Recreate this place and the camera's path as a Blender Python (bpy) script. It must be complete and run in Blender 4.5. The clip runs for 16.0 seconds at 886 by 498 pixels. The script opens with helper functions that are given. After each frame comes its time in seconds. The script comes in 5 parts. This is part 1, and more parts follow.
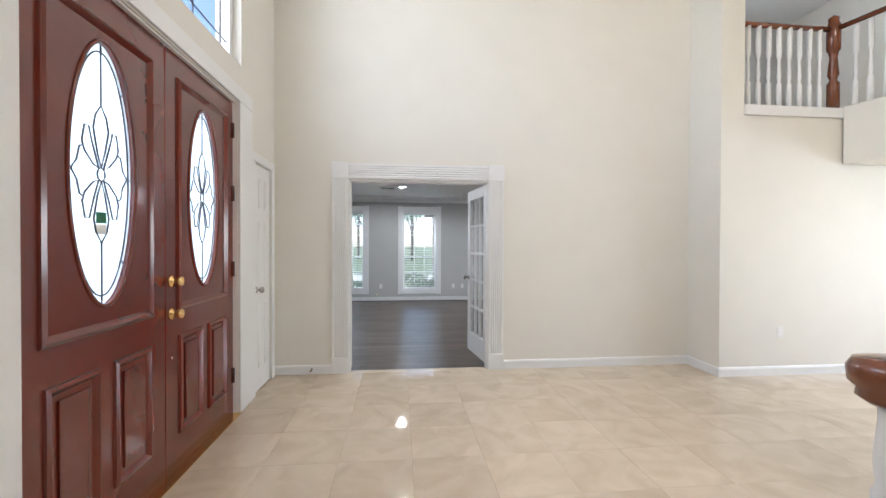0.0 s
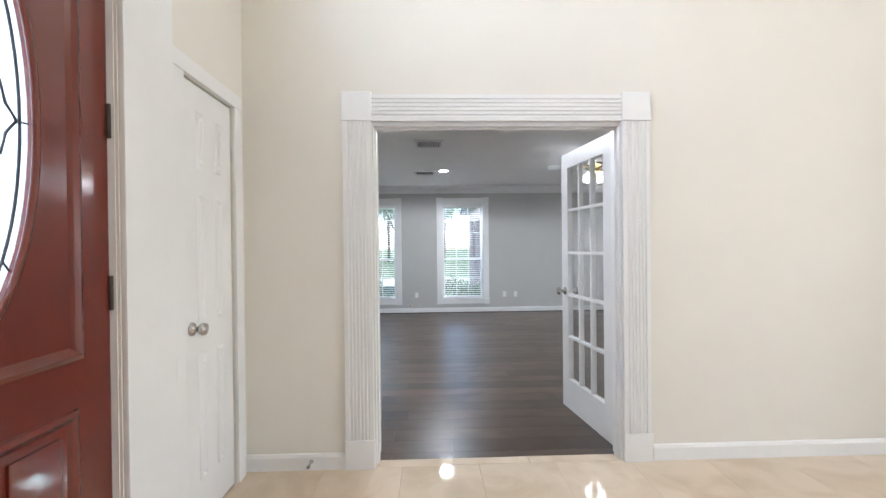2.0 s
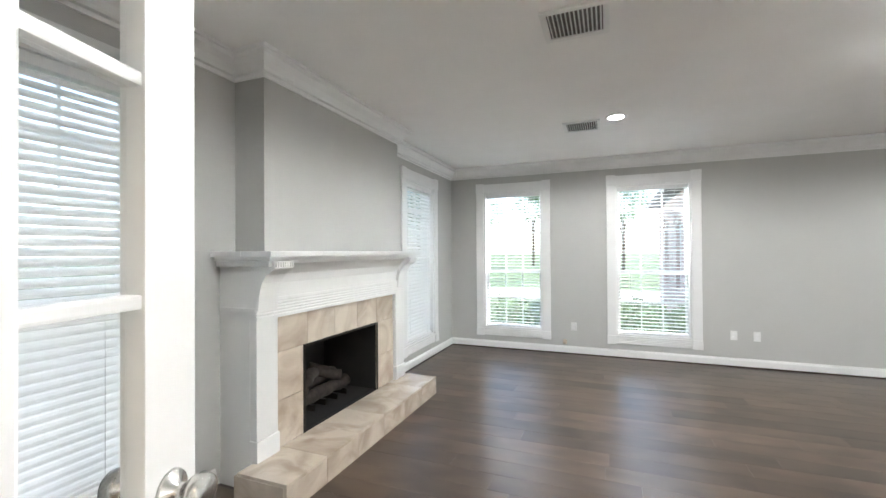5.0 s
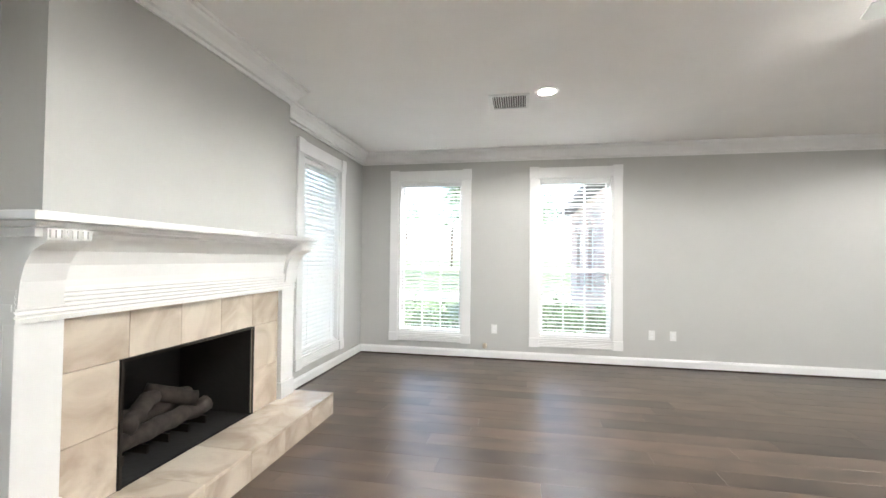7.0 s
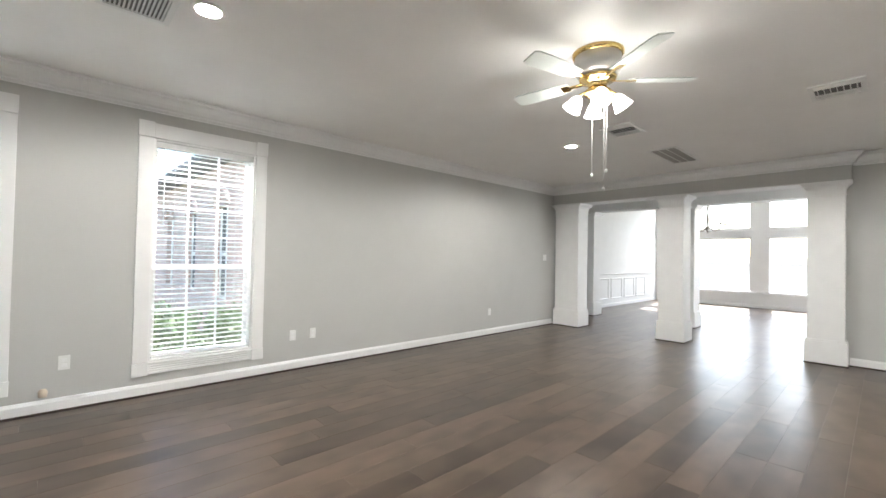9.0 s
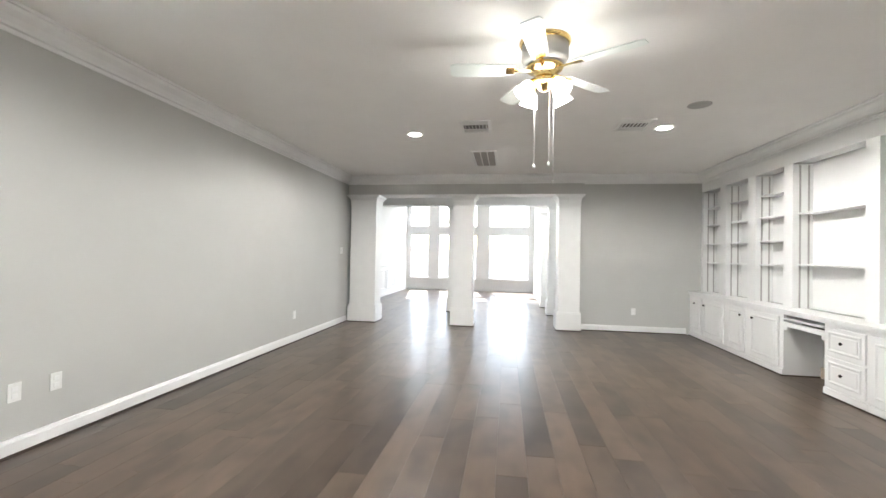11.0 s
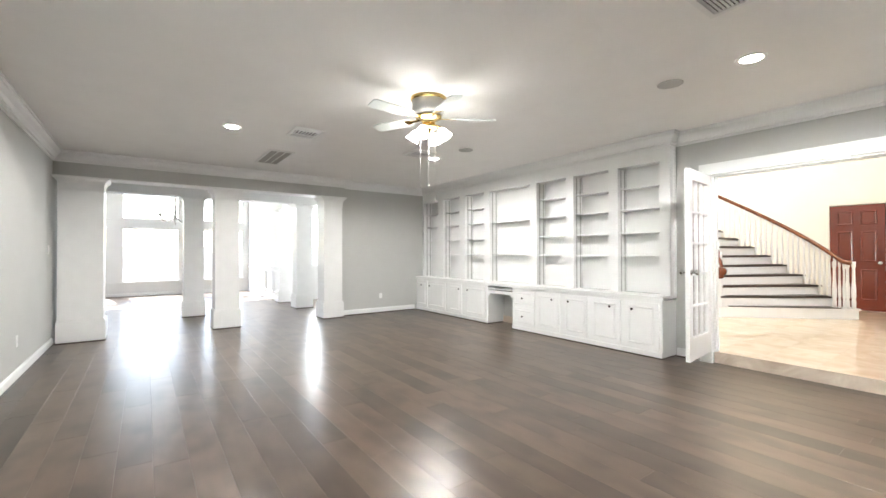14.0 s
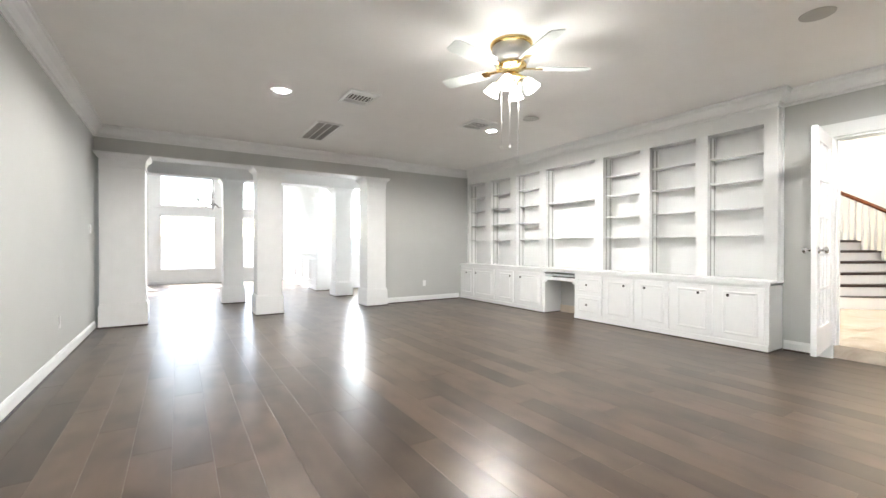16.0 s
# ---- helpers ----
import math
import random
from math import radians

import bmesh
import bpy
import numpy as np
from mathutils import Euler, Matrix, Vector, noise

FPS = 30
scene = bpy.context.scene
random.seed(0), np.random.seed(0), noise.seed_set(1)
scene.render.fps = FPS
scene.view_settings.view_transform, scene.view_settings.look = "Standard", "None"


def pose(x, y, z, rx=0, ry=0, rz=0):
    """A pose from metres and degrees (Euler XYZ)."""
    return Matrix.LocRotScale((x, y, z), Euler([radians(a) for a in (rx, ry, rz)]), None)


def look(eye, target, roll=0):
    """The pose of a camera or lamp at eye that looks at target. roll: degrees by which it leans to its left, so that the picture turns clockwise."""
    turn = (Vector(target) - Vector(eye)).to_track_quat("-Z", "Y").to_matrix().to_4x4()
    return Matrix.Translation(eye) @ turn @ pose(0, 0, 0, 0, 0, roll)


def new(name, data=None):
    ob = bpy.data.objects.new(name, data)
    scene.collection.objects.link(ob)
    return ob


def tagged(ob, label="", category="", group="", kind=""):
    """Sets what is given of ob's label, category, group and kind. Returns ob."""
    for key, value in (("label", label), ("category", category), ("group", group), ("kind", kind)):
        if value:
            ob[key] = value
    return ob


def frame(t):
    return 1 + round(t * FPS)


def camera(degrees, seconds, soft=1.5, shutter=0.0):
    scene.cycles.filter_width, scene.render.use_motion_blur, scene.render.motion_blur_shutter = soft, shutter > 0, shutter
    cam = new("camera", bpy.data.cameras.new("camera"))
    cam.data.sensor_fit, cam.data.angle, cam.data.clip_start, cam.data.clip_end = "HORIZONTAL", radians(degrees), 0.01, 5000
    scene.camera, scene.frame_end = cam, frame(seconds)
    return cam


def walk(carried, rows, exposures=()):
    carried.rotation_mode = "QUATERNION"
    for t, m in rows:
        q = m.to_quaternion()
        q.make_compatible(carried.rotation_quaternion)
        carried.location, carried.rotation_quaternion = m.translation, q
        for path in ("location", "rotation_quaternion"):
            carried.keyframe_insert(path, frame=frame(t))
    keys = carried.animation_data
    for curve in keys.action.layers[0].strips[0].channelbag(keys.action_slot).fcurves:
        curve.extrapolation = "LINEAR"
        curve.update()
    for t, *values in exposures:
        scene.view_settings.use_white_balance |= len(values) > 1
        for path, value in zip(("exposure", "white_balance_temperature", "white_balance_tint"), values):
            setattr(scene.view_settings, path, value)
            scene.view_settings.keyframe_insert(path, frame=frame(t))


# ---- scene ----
cam = camera(93.7, 16.0)
PATH = [
    (0, (0.11, -0.04, 1.487), (0.317, 1.949, 1.466), 0.2),
    (0.5, (0.051, 0.425, 1.442), (0.348, 2.402, 1.426), 0.1),
    (1, (-0.015, 0.86, 1.454), (0.266, 2.84, 1.439), -0.1),
    (1.5, (-0.04, 1.382, 1.416), (0.143, 3.373, 1.404), -0.4),
    (2, (-0.092, 1.935, 1.438), (-0.027, 3.934, 1.426), -0.6),
    (2.5, (-0.038, 2.471, 1.456), (-0.087, 4.47, 1.441), -0.2),
    (3, (0.041, 3.062, 1.497), (-0.131, 5.055, 1.484), -0.0),
    (3.5, (0.075, 3.564, 1.514), (-0.243, 5.538, 1.501), -0.7),
    (4, (0.14, 4.046, 1.528), (-0.362, 5.985, 1.517), -0.9),
    (6.5, (-0.057, 5.332, 1.307), (-0.878, 7.155, 1.347), 0.4),
    (7, (-0.055, 5.458, 1.307), (-0.42, 7.424, 1.351), 0.6),
    (7.5, (-0.016, 5.647, 1.307), (0.148, 7.64, 1.354), 0.6),
    (8, (-0.092, 5.87, 1.364), (0.535, 7.769, 1.393), 0.8),
    (8.5, (-0.346, 6.073, 1.361), (0.699, 7.778, 1.392), 1.1),
    (9, (-0.479, 6.342, 1.314), (0.893, 7.798, 1.35), 1.1),
    (9.5, (-0.636, 6.688, 1.319), (0.98, 7.866, 1.35), 1.0),
    (12, (-0.543, 8.799, 1.273), (1.438, 8.527, 1.3), 0.7),
    (12.5, (-0.49, 9.209, 1.271), (1.432, 8.657, 1.292), 0.3),
    (13, (-0.497, 9.552, 1.325), (1.338, 8.758, 1.34), 0.1),
    (13.5, (-0.759, 9.759, 1.339), (0.971, 8.756, 1.363), 0.1),
    (14, (-1.016, 9.869, 1.285), (0.609, 8.704, 1.302), -0.1),
    (14.5, (-1.131, 9.947, 1.137), (0.407, 8.669, 1.15), -0.1),
    (15, (-1.048, 9.989, 0.983), (0.462, 8.677, 0.988), 0.0),
    (15.5, (-0.733, 10.002, 1.031), (0.815, 8.735, 1.025), 0.0),
    (16, (-0.306, 9.979, 1.103), (1.38, 8.904, 1.092), -0.0),
]
EXPOSE = [(0, 1.52, 5700, 10), (1.2, 1.7, 5700, 10), (2.2, 1.82, 5650, 10), (3.0, 1.95, 5650, 8), (4.0, 2.2, 5850, 8), (6.5, 2.42, 6330, 9), (7.0, 2.6, 6330, 9), (7.5, 2.55, 6350, 9), (9.0, 2.3, 6380, 9), (12.5, 2.7, 6330, 9), (16, 2.7, 6330, 9)]
walk(cam, [(t, look(eye, target, roll)) for t, eye, target, roll in PATH], EXPOSE)

# ---- world, sun, large lights ----
SUN_ELEV, SUN_TURN = 42, 80
world = bpy.data.worlds.new("sky")
scene.world = world
world.use_nodes = True
wn = world.node_tree.nodes
sky = wn.new("ShaderNodeTexSky")
sky.sky_type, sky.sun_disc = "NISHITA", False
sky.sun_elevation, sky.sun_rotation = radians(SUN_ELEV), radians(SUN_TURN)
wn["Background"].inputs["Strength"].default_value = 0.15
world.node_tree.links.new(sky.outputs[0], wn["Background"].inputs[0])


def lamp(name, kind, energy, colour, m, size=0.1, size_y=None):
    d = bpy.data.lights.new(name, kind)
    d.energy, d.color = energy, colour
    if kind == "AREA":
        d.size = size
        if size_y:
            d.shape, d.size_y = "RECTANGLE", size_y
    elif kind == "SUN":
        d.angle = radians(size)
    else:
        d.shadow_soft_size = size
    ob = new(name, d)
    ob.matrix_world = m
    return ob


a, e = radians(SUN_TURN), radians(SUN_ELEV)
sun_way = Vector((math.sin(a) * math.cos(e), math.cos(a) * math.cos(e), math.sin(e)))
lamp("sun", "SUN", 4.5, (1, 0.95, 0.88), look(sun_way * 30, (0, 0, 0)), 0.6)
DAY = (0.97, 0.985, 1.0)
lamp("patio_daylight", "AREA", 360, DAY, look((16.6, 9.3, 4.9), (9.5, 9.3, 0.4)), 5.0, 2.2)
lamp("side_daylight", "AREA", 30, DAY, look((10.36, 5.65, 1.6), (0, 5.65, 1.2)), 1.2, 1.3)
WARM = (1.0, 0.83, 0.65)
lamp("transom_daylight", "AREA", 40, (1.0, 0.96, 0.92), look((-1.7, 2.44, 4.1), (6, 2.44, 1.6)), 2.4, 2.3)
lamp("porch_daylight", "AREA", 20, DAY, look((-2.6, 2.44, 1.6), (6, 2.44, 1.5)), 2.2, 2.6)
for x in (-1.25, 0.63):
    lamp("window_daylight", "AREA", 80, DAY, look((x, 12.2, 3.5), (x, 8.2, 0.2)), 1.1, 1.1)
for y in (5.8, 9.75):
    lamp("window_daylight", "AREA", 16, DAY, look((-3.5, y, 3.5), (0.5, y, 0.2)), 1.1, 1.1)
for x in (-1.25, 0.63):
    lamp("window_daylight", "AREA", 80, DAY, look((x, 11.5, -0.2), (x, 9.0, 2.7)), 1.0, 0.5)
for y in (5.8, 9.75):
    lamp("window_daylight", "AREA", 18, DAY, look((-2.85, y, -0.2), (-0.3, y, 2.7)), 1.0, 0.5)
# Added fill in an unseen east opening, standing in for windows beyond the foyer.
lamp("hall_daylight", "AREA", 28, DAY, look((7.36, 1.5, 1.6), (0, 2.6, 1.2)), 2.4, 1.3)
# Added warm fill high in the foyer; no fitting hangs at this spot.
lamp("upper_fill_lamp", "POINT", 48, WARM, pose(3.0, 0.2, 5.2), 0.5)
# Small cool fill for the upstairs gallery, set near its downlight.
lamp("upper_fill_lamp", "POINT", 6, (0.95, 0.97, 1), pose(5.6, 5.6, 5.2), 0.2)


# ---- materials ----
def material(name, colour, rough=0.5, metal=0.0, var=0.06, scale=3.0, bump=0.0, bump_scale=60.0, spec=0.5, random_value=0.0, coat=0.0):
    m = bpy.data.materials.new(name)
    m.use_nodes = True
    nt = m.node_tree
    n, l = nt.nodes, nt.links
    b = n["Principled BSDF"]
    b.inputs["Roughness"].default_value, b.inputs["Metallic"].default_value = rough, metal
    b.inputs["Specular IOR Level"].default_value = spec
    b.inputs["Coat Weight"].default_value = coat
    b.inputs["Coat Roughness"].default_value = 0.08
    co = n.new("ShaderNodeTexCoord")
    nz = n.new("ShaderNodeTexNoise")
    nz.inputs["Scale"].default_value, nz.inputs["Detail"].default_value = scale, 6
    l.new(co.outputs["Object"], nz.inputs["Vector"])
    mr = n.new("ShaderNodeMapRange")
    mr.inputs["From Min"].default_value, mr.inputs["From Max"].default_value = 0.3, 0.7
    mr.inputs["To Min"].default_value, mr.inputs["To Max"].default_value = 1 - var, 1 + var
    l.new(nz.outputs["Fac"], mr.inputs["Value"])
    hsv = n.new("ShaderNodeHueSaturation")
    hsv.inputs["Color"].default_value = (*colour, 1)
    value = mr.outputs["Result"]
    if random_value:
        oi = n.new("ShaderNodeObjectInfo")
        r2 = n.new("ShaderNodeMapRange")
        r2.inputs["To Min"].default_value, r2.inputs["To Max"].default_value = 1 - random_value, 1 + random_value
        l.new(oi.outputs["Random"], r2.inputs["Value"])
        mu = n.new("ShaderNodeMath")
        mu.operation = "MULTIPLY"
        l.new(value, mu.inputs[0])
        l.new(r2.outputs["Result"], mu.inputs[1])
        value = mu.outputs[0]
    l.new(value, hsv.inputs["Value"])
    l.new(hsv.outputs["Color"], b.inputs["Base Color"])
    if bump:
        n2 = n.new("ShaderNodeTexNoise")
        n2.inputs["Scale"].default_value, n2.inputs["Detail"].default_value = bump_scale, 4
        l.new(co.outputs["Object"], n2.inputs["Vector"])
        bp = n.new("ShaderNodeBump")
        bp.inputs["Strength"].default_value, bp.inputs["Distance"].default_value = bump, 0.004
        l.new(n2.outputs["Fac"], bp.inputs["Height"])
        l.new(bp.outputs["Normal"], b.inputs["Normal"])
    return m


def glow(name, colour, strength):
    m = bpy.data.materials.new(name)
    m.use_nodes = True
    b = m.node_tree.nodes["Principled BSDF"]
    b.inputs["Base Color"].default_value = (*colour, 1)
    b.inputs["Emission Color"].default_value = (*colour, 1)
    b.inputs["Emission Strength"].default_value = strength
    return m


def glass(name, rough=0.0, tint=(1, 1, 1), gloss=0.08):
    m = bpy.data.materials.new(name)
    m.use_nodes = True
    nt = m.node_tree
    n, l = nt.nodes, nt.links
    n.remove(n["Principled BSDF"])
    tr = n.new("ShaderNodeBsdfTransparent")
    tr.inputs[0].default_value = (*tint, 1)
    gl = n.new("ShaderNodeBsdfGlossy")
    gl.inputs["Roughness"].default_value = 0.02
    lw = n.new("ShaderNodeLayerWeight")
    pw = n.new("ShaderNodeMath")
    pw.operation, pw.inputs[1].default_value = "POWER", 4
    l.new(lw.outputs["Facing"], pw.inputs[0])
    fr = n.new("ShaderNodeMath")
    fr.operation, fr.inputs[1].default_value, fr.inputs[2].default_value = "MULTIPLY_ADD", 0.7, gloss * 0.5
    l.new(pw.outputs[0], fr.inputs[0])
    mx = n.new("ShaderNodeMixShader")
    l.new(fr.outputs[0], mx.inputs[0])
    first = tr
    if rough:
        ts = n.new("ShaderNodeBsdfTranslucent")
        ts.inputs[0].default_value = (*tint, 1)
        m2 = n.new("ShaderNodeMixShader")
        m2.inputs[0].default_value = rough
        l.new(tr.outputs[0], m2.inputs[1])
        l.new(ts.outputs[0], m2.inputs[2])
        first = m2
    l.new(first.outputs[0], mx.inputs[1])
    l.new(gl.outputs[0], mx.inputs[2])
    l.new(mx.outputs[0], n["Material Output"].inputs[0])
    return m


def wood_planks():
    """Hand-scraped dark hardwood: each board its own tone, long grain, dark knots, satin lacquer."""
    m = bpy.data.materials.new("hardwood_plank")
    m.use_nodes = True
    nt = m.node_tree
    n, l = nt.nodes, nt.links
    b = n["Principled BSDF"]
    geo = n.new("ShaderNodeNewGeometry")
    oi = n.new("ShaderNodeObjectInfo")
    add = n.new("ShaderNodeMath")
    add.operation = "ADD"
    l.new(oi.outputs["Random"], add.inputs[0])
    l.new(geo.outputs["Random Per Island"], add.inputs[1])
    fr = n.new("ShaderNodeMath")
    fr.operation = "FRACT"
    l.new(add.outputs[0], fr.inputs[0])
    sh = n.new("ShaderNodeVectorMath")
    sh.operation = "MULTIPLY_ADD"
    sh.inputs[1].default_value = (1.0, 6, 1)
    cmb = n.new("ShaderNodeCombineXYZ")
    mul = n.new("ShaderNodeMath")
    mul.operation = "MULTIPLY"
    mul.inputs[1].default_value = 37
    l.new(fr.outputs[0], mul.inputs[0])
    l.new(mul.outputs[0], cmb.inputs[2])
    l.new(geo.outputs["Position"], sh.inputs[0])
    l.new(cmb.outputs[0], sh.inputs[2])
    grain = n.new("ShaderNodeTexNoise")
    grain.inputs["Scale"].default_value, grain.inputs["Detail"].default_value = 1.6, 5
    l.new(sh.outputs[0], grain.inputs["Vector"])
    sh2 = n.new("ShaderNodeVectorMath")
    sh2.operation = "MULTIPLY_ADD"
    sh2.inputs[1].default_value = (1.3, 1.9, 1)
    l.new(geo.outputs["Position"], sh2.inputs[0])
    l.new(cmb.outputs[0], sh2.inputs[2])
    knots = n.new("ShaderNodeTexNoise")
    knots.inputs["Scale"].default_value, knots.inputs["Detail"].default_value = 2.4, 1
    l.new(sh2.outputs[0], knots.inputs["Vector"])
    ramp = n.new("ShaderNodeValToRGB")
    ramp.color_ramp.elements[0].position, ramp.color_ramp.elements[0].color = 0.25, (*PLANK_DARK, 1)
    ramp.color_ramp.elements[1].position, ramp.color_ramp.elements[1].color = 0.75, (*PLANK_LIGHT, 1)
    l.new(grain.outputs["Fac"], ramp.inputs[0])
    kr = n.new("ShaderNodeMapRange")
    kr.inputs["From Min"].default_value, kr.inputs["From Max"].default_value = 0.30, 0.58
    kr.inputs["To Min"].default_value, kr.inputs["To Max"].default_value = 0.68, 1.12
    l.new(knots.outputs["Fac"], kr.inputs["Value"])
    tone = n.new("ShaderNodeMapRange")
    tone.inputs["To Min"].default_value, tone.inputs["To Max"].default_value = 0.66, 1.42
    l.new(fr.outputs[0], tone.inputs["Value"])
    mm = n.new("ShaderNodeMath")
    mm.operation = "MULTIPLY"
    l.new(kr.outputs["Result"], mm.inputs[0])
    l.new(tone.outputs["Result"], mm.inputs[1])
    hsv = n.new("ShaderNodeHueSaturation")
    l.new(ramp.outputs[0], hsv.inputs["Color"])
    l.new(mm.outputs[0], hsv.inputs["Value"])
    l.new(hsv.outputs[0], b.inputs["Base Color"])
    rr = n.new("ShaderNodeMapRange")
    rr.inputs["To Min"].default_value, rr.inputs["To Max"].default_value = 0.28, 0.30
    l.new(grain.outputs["Fac"], rr.inputs["Value"])
    l.new(rr.outputs["Result"], b.inputs["Roughness"])
    bp = n.new("ShaderNodeBump")
    bp.inputs["Strength"].default_value, bp.inputs["Distance"].default_value = 0.006, 0.003
    l.new(grain.outputs["Fac"], bp.inputs["Height"])
    l.new(bp.outputs["Normal"], b.inputs["Normal"])
    return m


def marble(name, base, vein, rough):
    m = bpy.data.materials.new(name)
    m.use_nodes = True
    nt = m.node_tree
    n, l = nt.nodes, nt.links
    b = n["Principled BSDF"]
    geo = n.new("ShaderNodeNewGeometry")
    oi = n.new("ShaderNodeObjectInfo")
    cmb = n.new("ShaderNodeCombineXYZ")
    mul = n.new("ShaderNodeMath")
    mul.operation = "MULTIPLY"
    mul.inputs[1].default_value = 50
    l.new(oi.outputs["Random"], mul.inputs[0])
    l.new(mul.outputs[0], cmb.inputs[0])
    va = n.new("ShaderNodeVectorMath")
    l.new(geo.outputs["Position"], va.inputs[0])
    l.new(cmb.outputs[0], va.inputs[1])
    nz = n.new("ShaderNodeTexNoise")
    nz.inputs["Scale"].default_value, nz.inputs["Detail"].default_value, nz.inputs["Distortion"].default_value = 3.0, 9, 1.2
    l.new(va.outputs[0], nz.inputs["Vector"])
    ramp = n.new("ShaderNodeValToRGB")
    ramp.color_ramp.elements[0].position, ramp.color_ramp.elements[0].color = 0.32, (*vein, 1)
    ramp.color_ramp.elements[1].position, ramp.color_ramp.elements[1].color = 0.62, (*base, 1)
    l.new(nz.outputs["Fac"], ramp.inputs[0])
    tone = n.new("ShaderNodeMapRange")
    tone.inputs["To Min"].default_value, tone.inputs["To Max"].default_value = 0.96, 1.04
    l.new(oi.outputs["Random"], tone.inputs["Value"])
    hsv = n.new("ShaderNodeHueSaturation")
    l.new(ramp.outputs[0], hsv.inputs["Color"])
    l.new(tone.outputs["Result"], hsv.inputs["Value"])
    l.new(hsv.outputs[0], b.inputs["Base Color"])
    b.inputs["Roughness"].default_value = rough
    return m


PLANK_DARK, PLANK_LIGHT = (0.072, 0.051, 0.036), (0.098, 0.070, 0.050)
GREY = material("grey_wall_paint", (0.50, 0.50, 0.48), 0.7, var=0.015, bump=0.12, bump_scale=90)
CREAM = material("cream_wall_paint", (0.76, 0.735, 0.67), 0.6, var=0.015, bump=0.12, bump_scale=90)
CEIL = material("ceiling_paint", (0.84, 0.83, 0.81), 0.8, var=0.015, bump=0.2, bump_scale=120)
WHITE = material("white_satin_paint", (0.80, 0.80, 0.79), 0.35, var=0.02, scale=5)
WHITE2 = material("white_wall_paint", (0.80, 0.80, 0.79), 0.6, var=0.02, bump=0.1)
RED = material("mahogany_red_varnish", (0.135, 0.02, 0.010), 0.22, var=0.1, scale=4, coat=0.5)
OAK = material("stained_oak_rail", (0.16, 0.045, 0.016), 0.25, var=0.25, scale=9, coat=0.3)
DARKWOOD = material("dark_wood", (0.045, 0.03, 0.024), 0.35, var=0.2, scale=8)
BRASS = material("polished_brass", (0.80, 0.58, 0.24), 0.18, 1.0, var=0.05)
NICKEL = material("brushed_nickel", (0.55, 0.54, 0.52), 0.25, 1.0, var=0.05)
BRONZE = material("dark_bronze", (0.03, 0.025, 0.02), 0.35, 0.6)
LEAD = material("lead_came", (0.07, 0.07, 0.075), 0.4, 0.7)
BLACK = material("sooty_firebox", (0.012, 0.011, 0.010), 0.85, var=0.4, bump=0.5, bump_scale=30)
LOG = material("ceramic_log", (0.035, 0.027, 0.022), 0.9, var=0.5, scale=14, bump=0.9, bump_scale=25)
SLAT = material("white_blind_slat", (0.82, 0.82, 0.82), 0.45, var=0.01)
sn = SLAT.node_tree.nodes
ts, mx = sn.new("ShaderNodeBsdfTranslucent"), sn.new("ShaderNodeMixShader")
ts.inputs[0].default_value, mx.inputs[0].default_value = (0.9, 0.9, 0.88, 1), 0.28
SLAT.node_tree.links.new(sn["Principled BSDF"].outputs[0], mx.inputs[1])
SLAT.node_tree.links.new(ts.outputs[0], mx.inputs[2])
SLAT.node_tree.links.new(mx.outputs[0], sn["Material Output"].inputs[0])
PLATE = material("white_plastic", (0.76, 0.76, 0.74), 0.4, var=0.01)
GREYMETAL = material("grey_painted_metal", (0.42, 0.41, 0.39), 0.4, 0.3)
# Dark colour standing in for shade inside vents, desk slots and wing windows.
HOLLOW = material("shaded_hollow", (0.14, 0.135, 0.13), 0.8)
BLADE = material("white_fan_blade", (0.74, 0.78, 0.75), 0.35, var=0.03)
STICKER = material("green_sticker", (0.02, 0.16, 0.07), 0.5)
BRICK = material("red_brick", (0.66, 0.53, 0.49), 0.85, var=0.2, scale=9, bump=0.4, random_value=0.25)
bn, bl = BRICK.node_tree.nodes, BRICK.node_tree.links
bco, bse, bcm, btx = bn.new("ShaderNodeTexCoord"), bn.new("ShaderNodeSeparateXYZ"), bn.new("ShaderNodeCombineXYZ"), bn.new("ShaderNodeTexBrick")
bl.new(bco.outputs["Object"], bse.inputs[0])
bl.new(bse.outputs[1], bcm.inputs[0])
bl.new(bse.outputs[2], bcm.inputs[1])
bl.new(bcm.outputs[0], btx.inputs["Vector"])
for key, value in (("Scale", 1.0), ("Brick Width", 0.21), ("Row Height", 0.076), ("Mortar Size", 0.006)):
    btx.inputs[key].default_value = value
for key, value in (("Color1", (0.62, 0.45, 0.40, 1)), ("Color2", (0.50, 0.36, 0.32, 1)), ("Mortar", (0.68, 0.64, 0.60, 1))):
    btx.inputs[key].default_value = value
for node in bn:
    if node.type == "HUE_SAT":
        bl.new(btx.outputs["Color"], node.inputs["Color"])
GRASS = material("lawn_grass", (0.085, 0.115, 0.05), 0.9, var=0.4, scale=4, bump=0.8, bump_scale=40)
LEAF = material("leaf_green", (0.13, 0.19, 0.09), 0.55, var=0.4, scale=8)
BARK = material("bark", (0.12, 0.09, 0.07), 0.9, var=0.3, bump=0.8, bump_scale=20)
FENCE = material("weathered_fence", (0.60, 0.57, 0.53), 0.8, var=0.2, random_value=0.15)
PAVE = material("pale_concrete", (0.45, 0.44, 0.42), 0.9, var=0.1, bump=0.3)
SHINGLE = material("grey_shingle", (0.16, 0.15, 0.15), 0.9, var=0.3, scale=20)
GROUT = material("pale_grout", (0.62, 0.53, 0.42), 0.8)
PLANK = wood_planks()
TILE = marble("beige_marble_tile", (0.68, 0.575, 0.445), (0.58, 0.475, 0.35), 0.04)
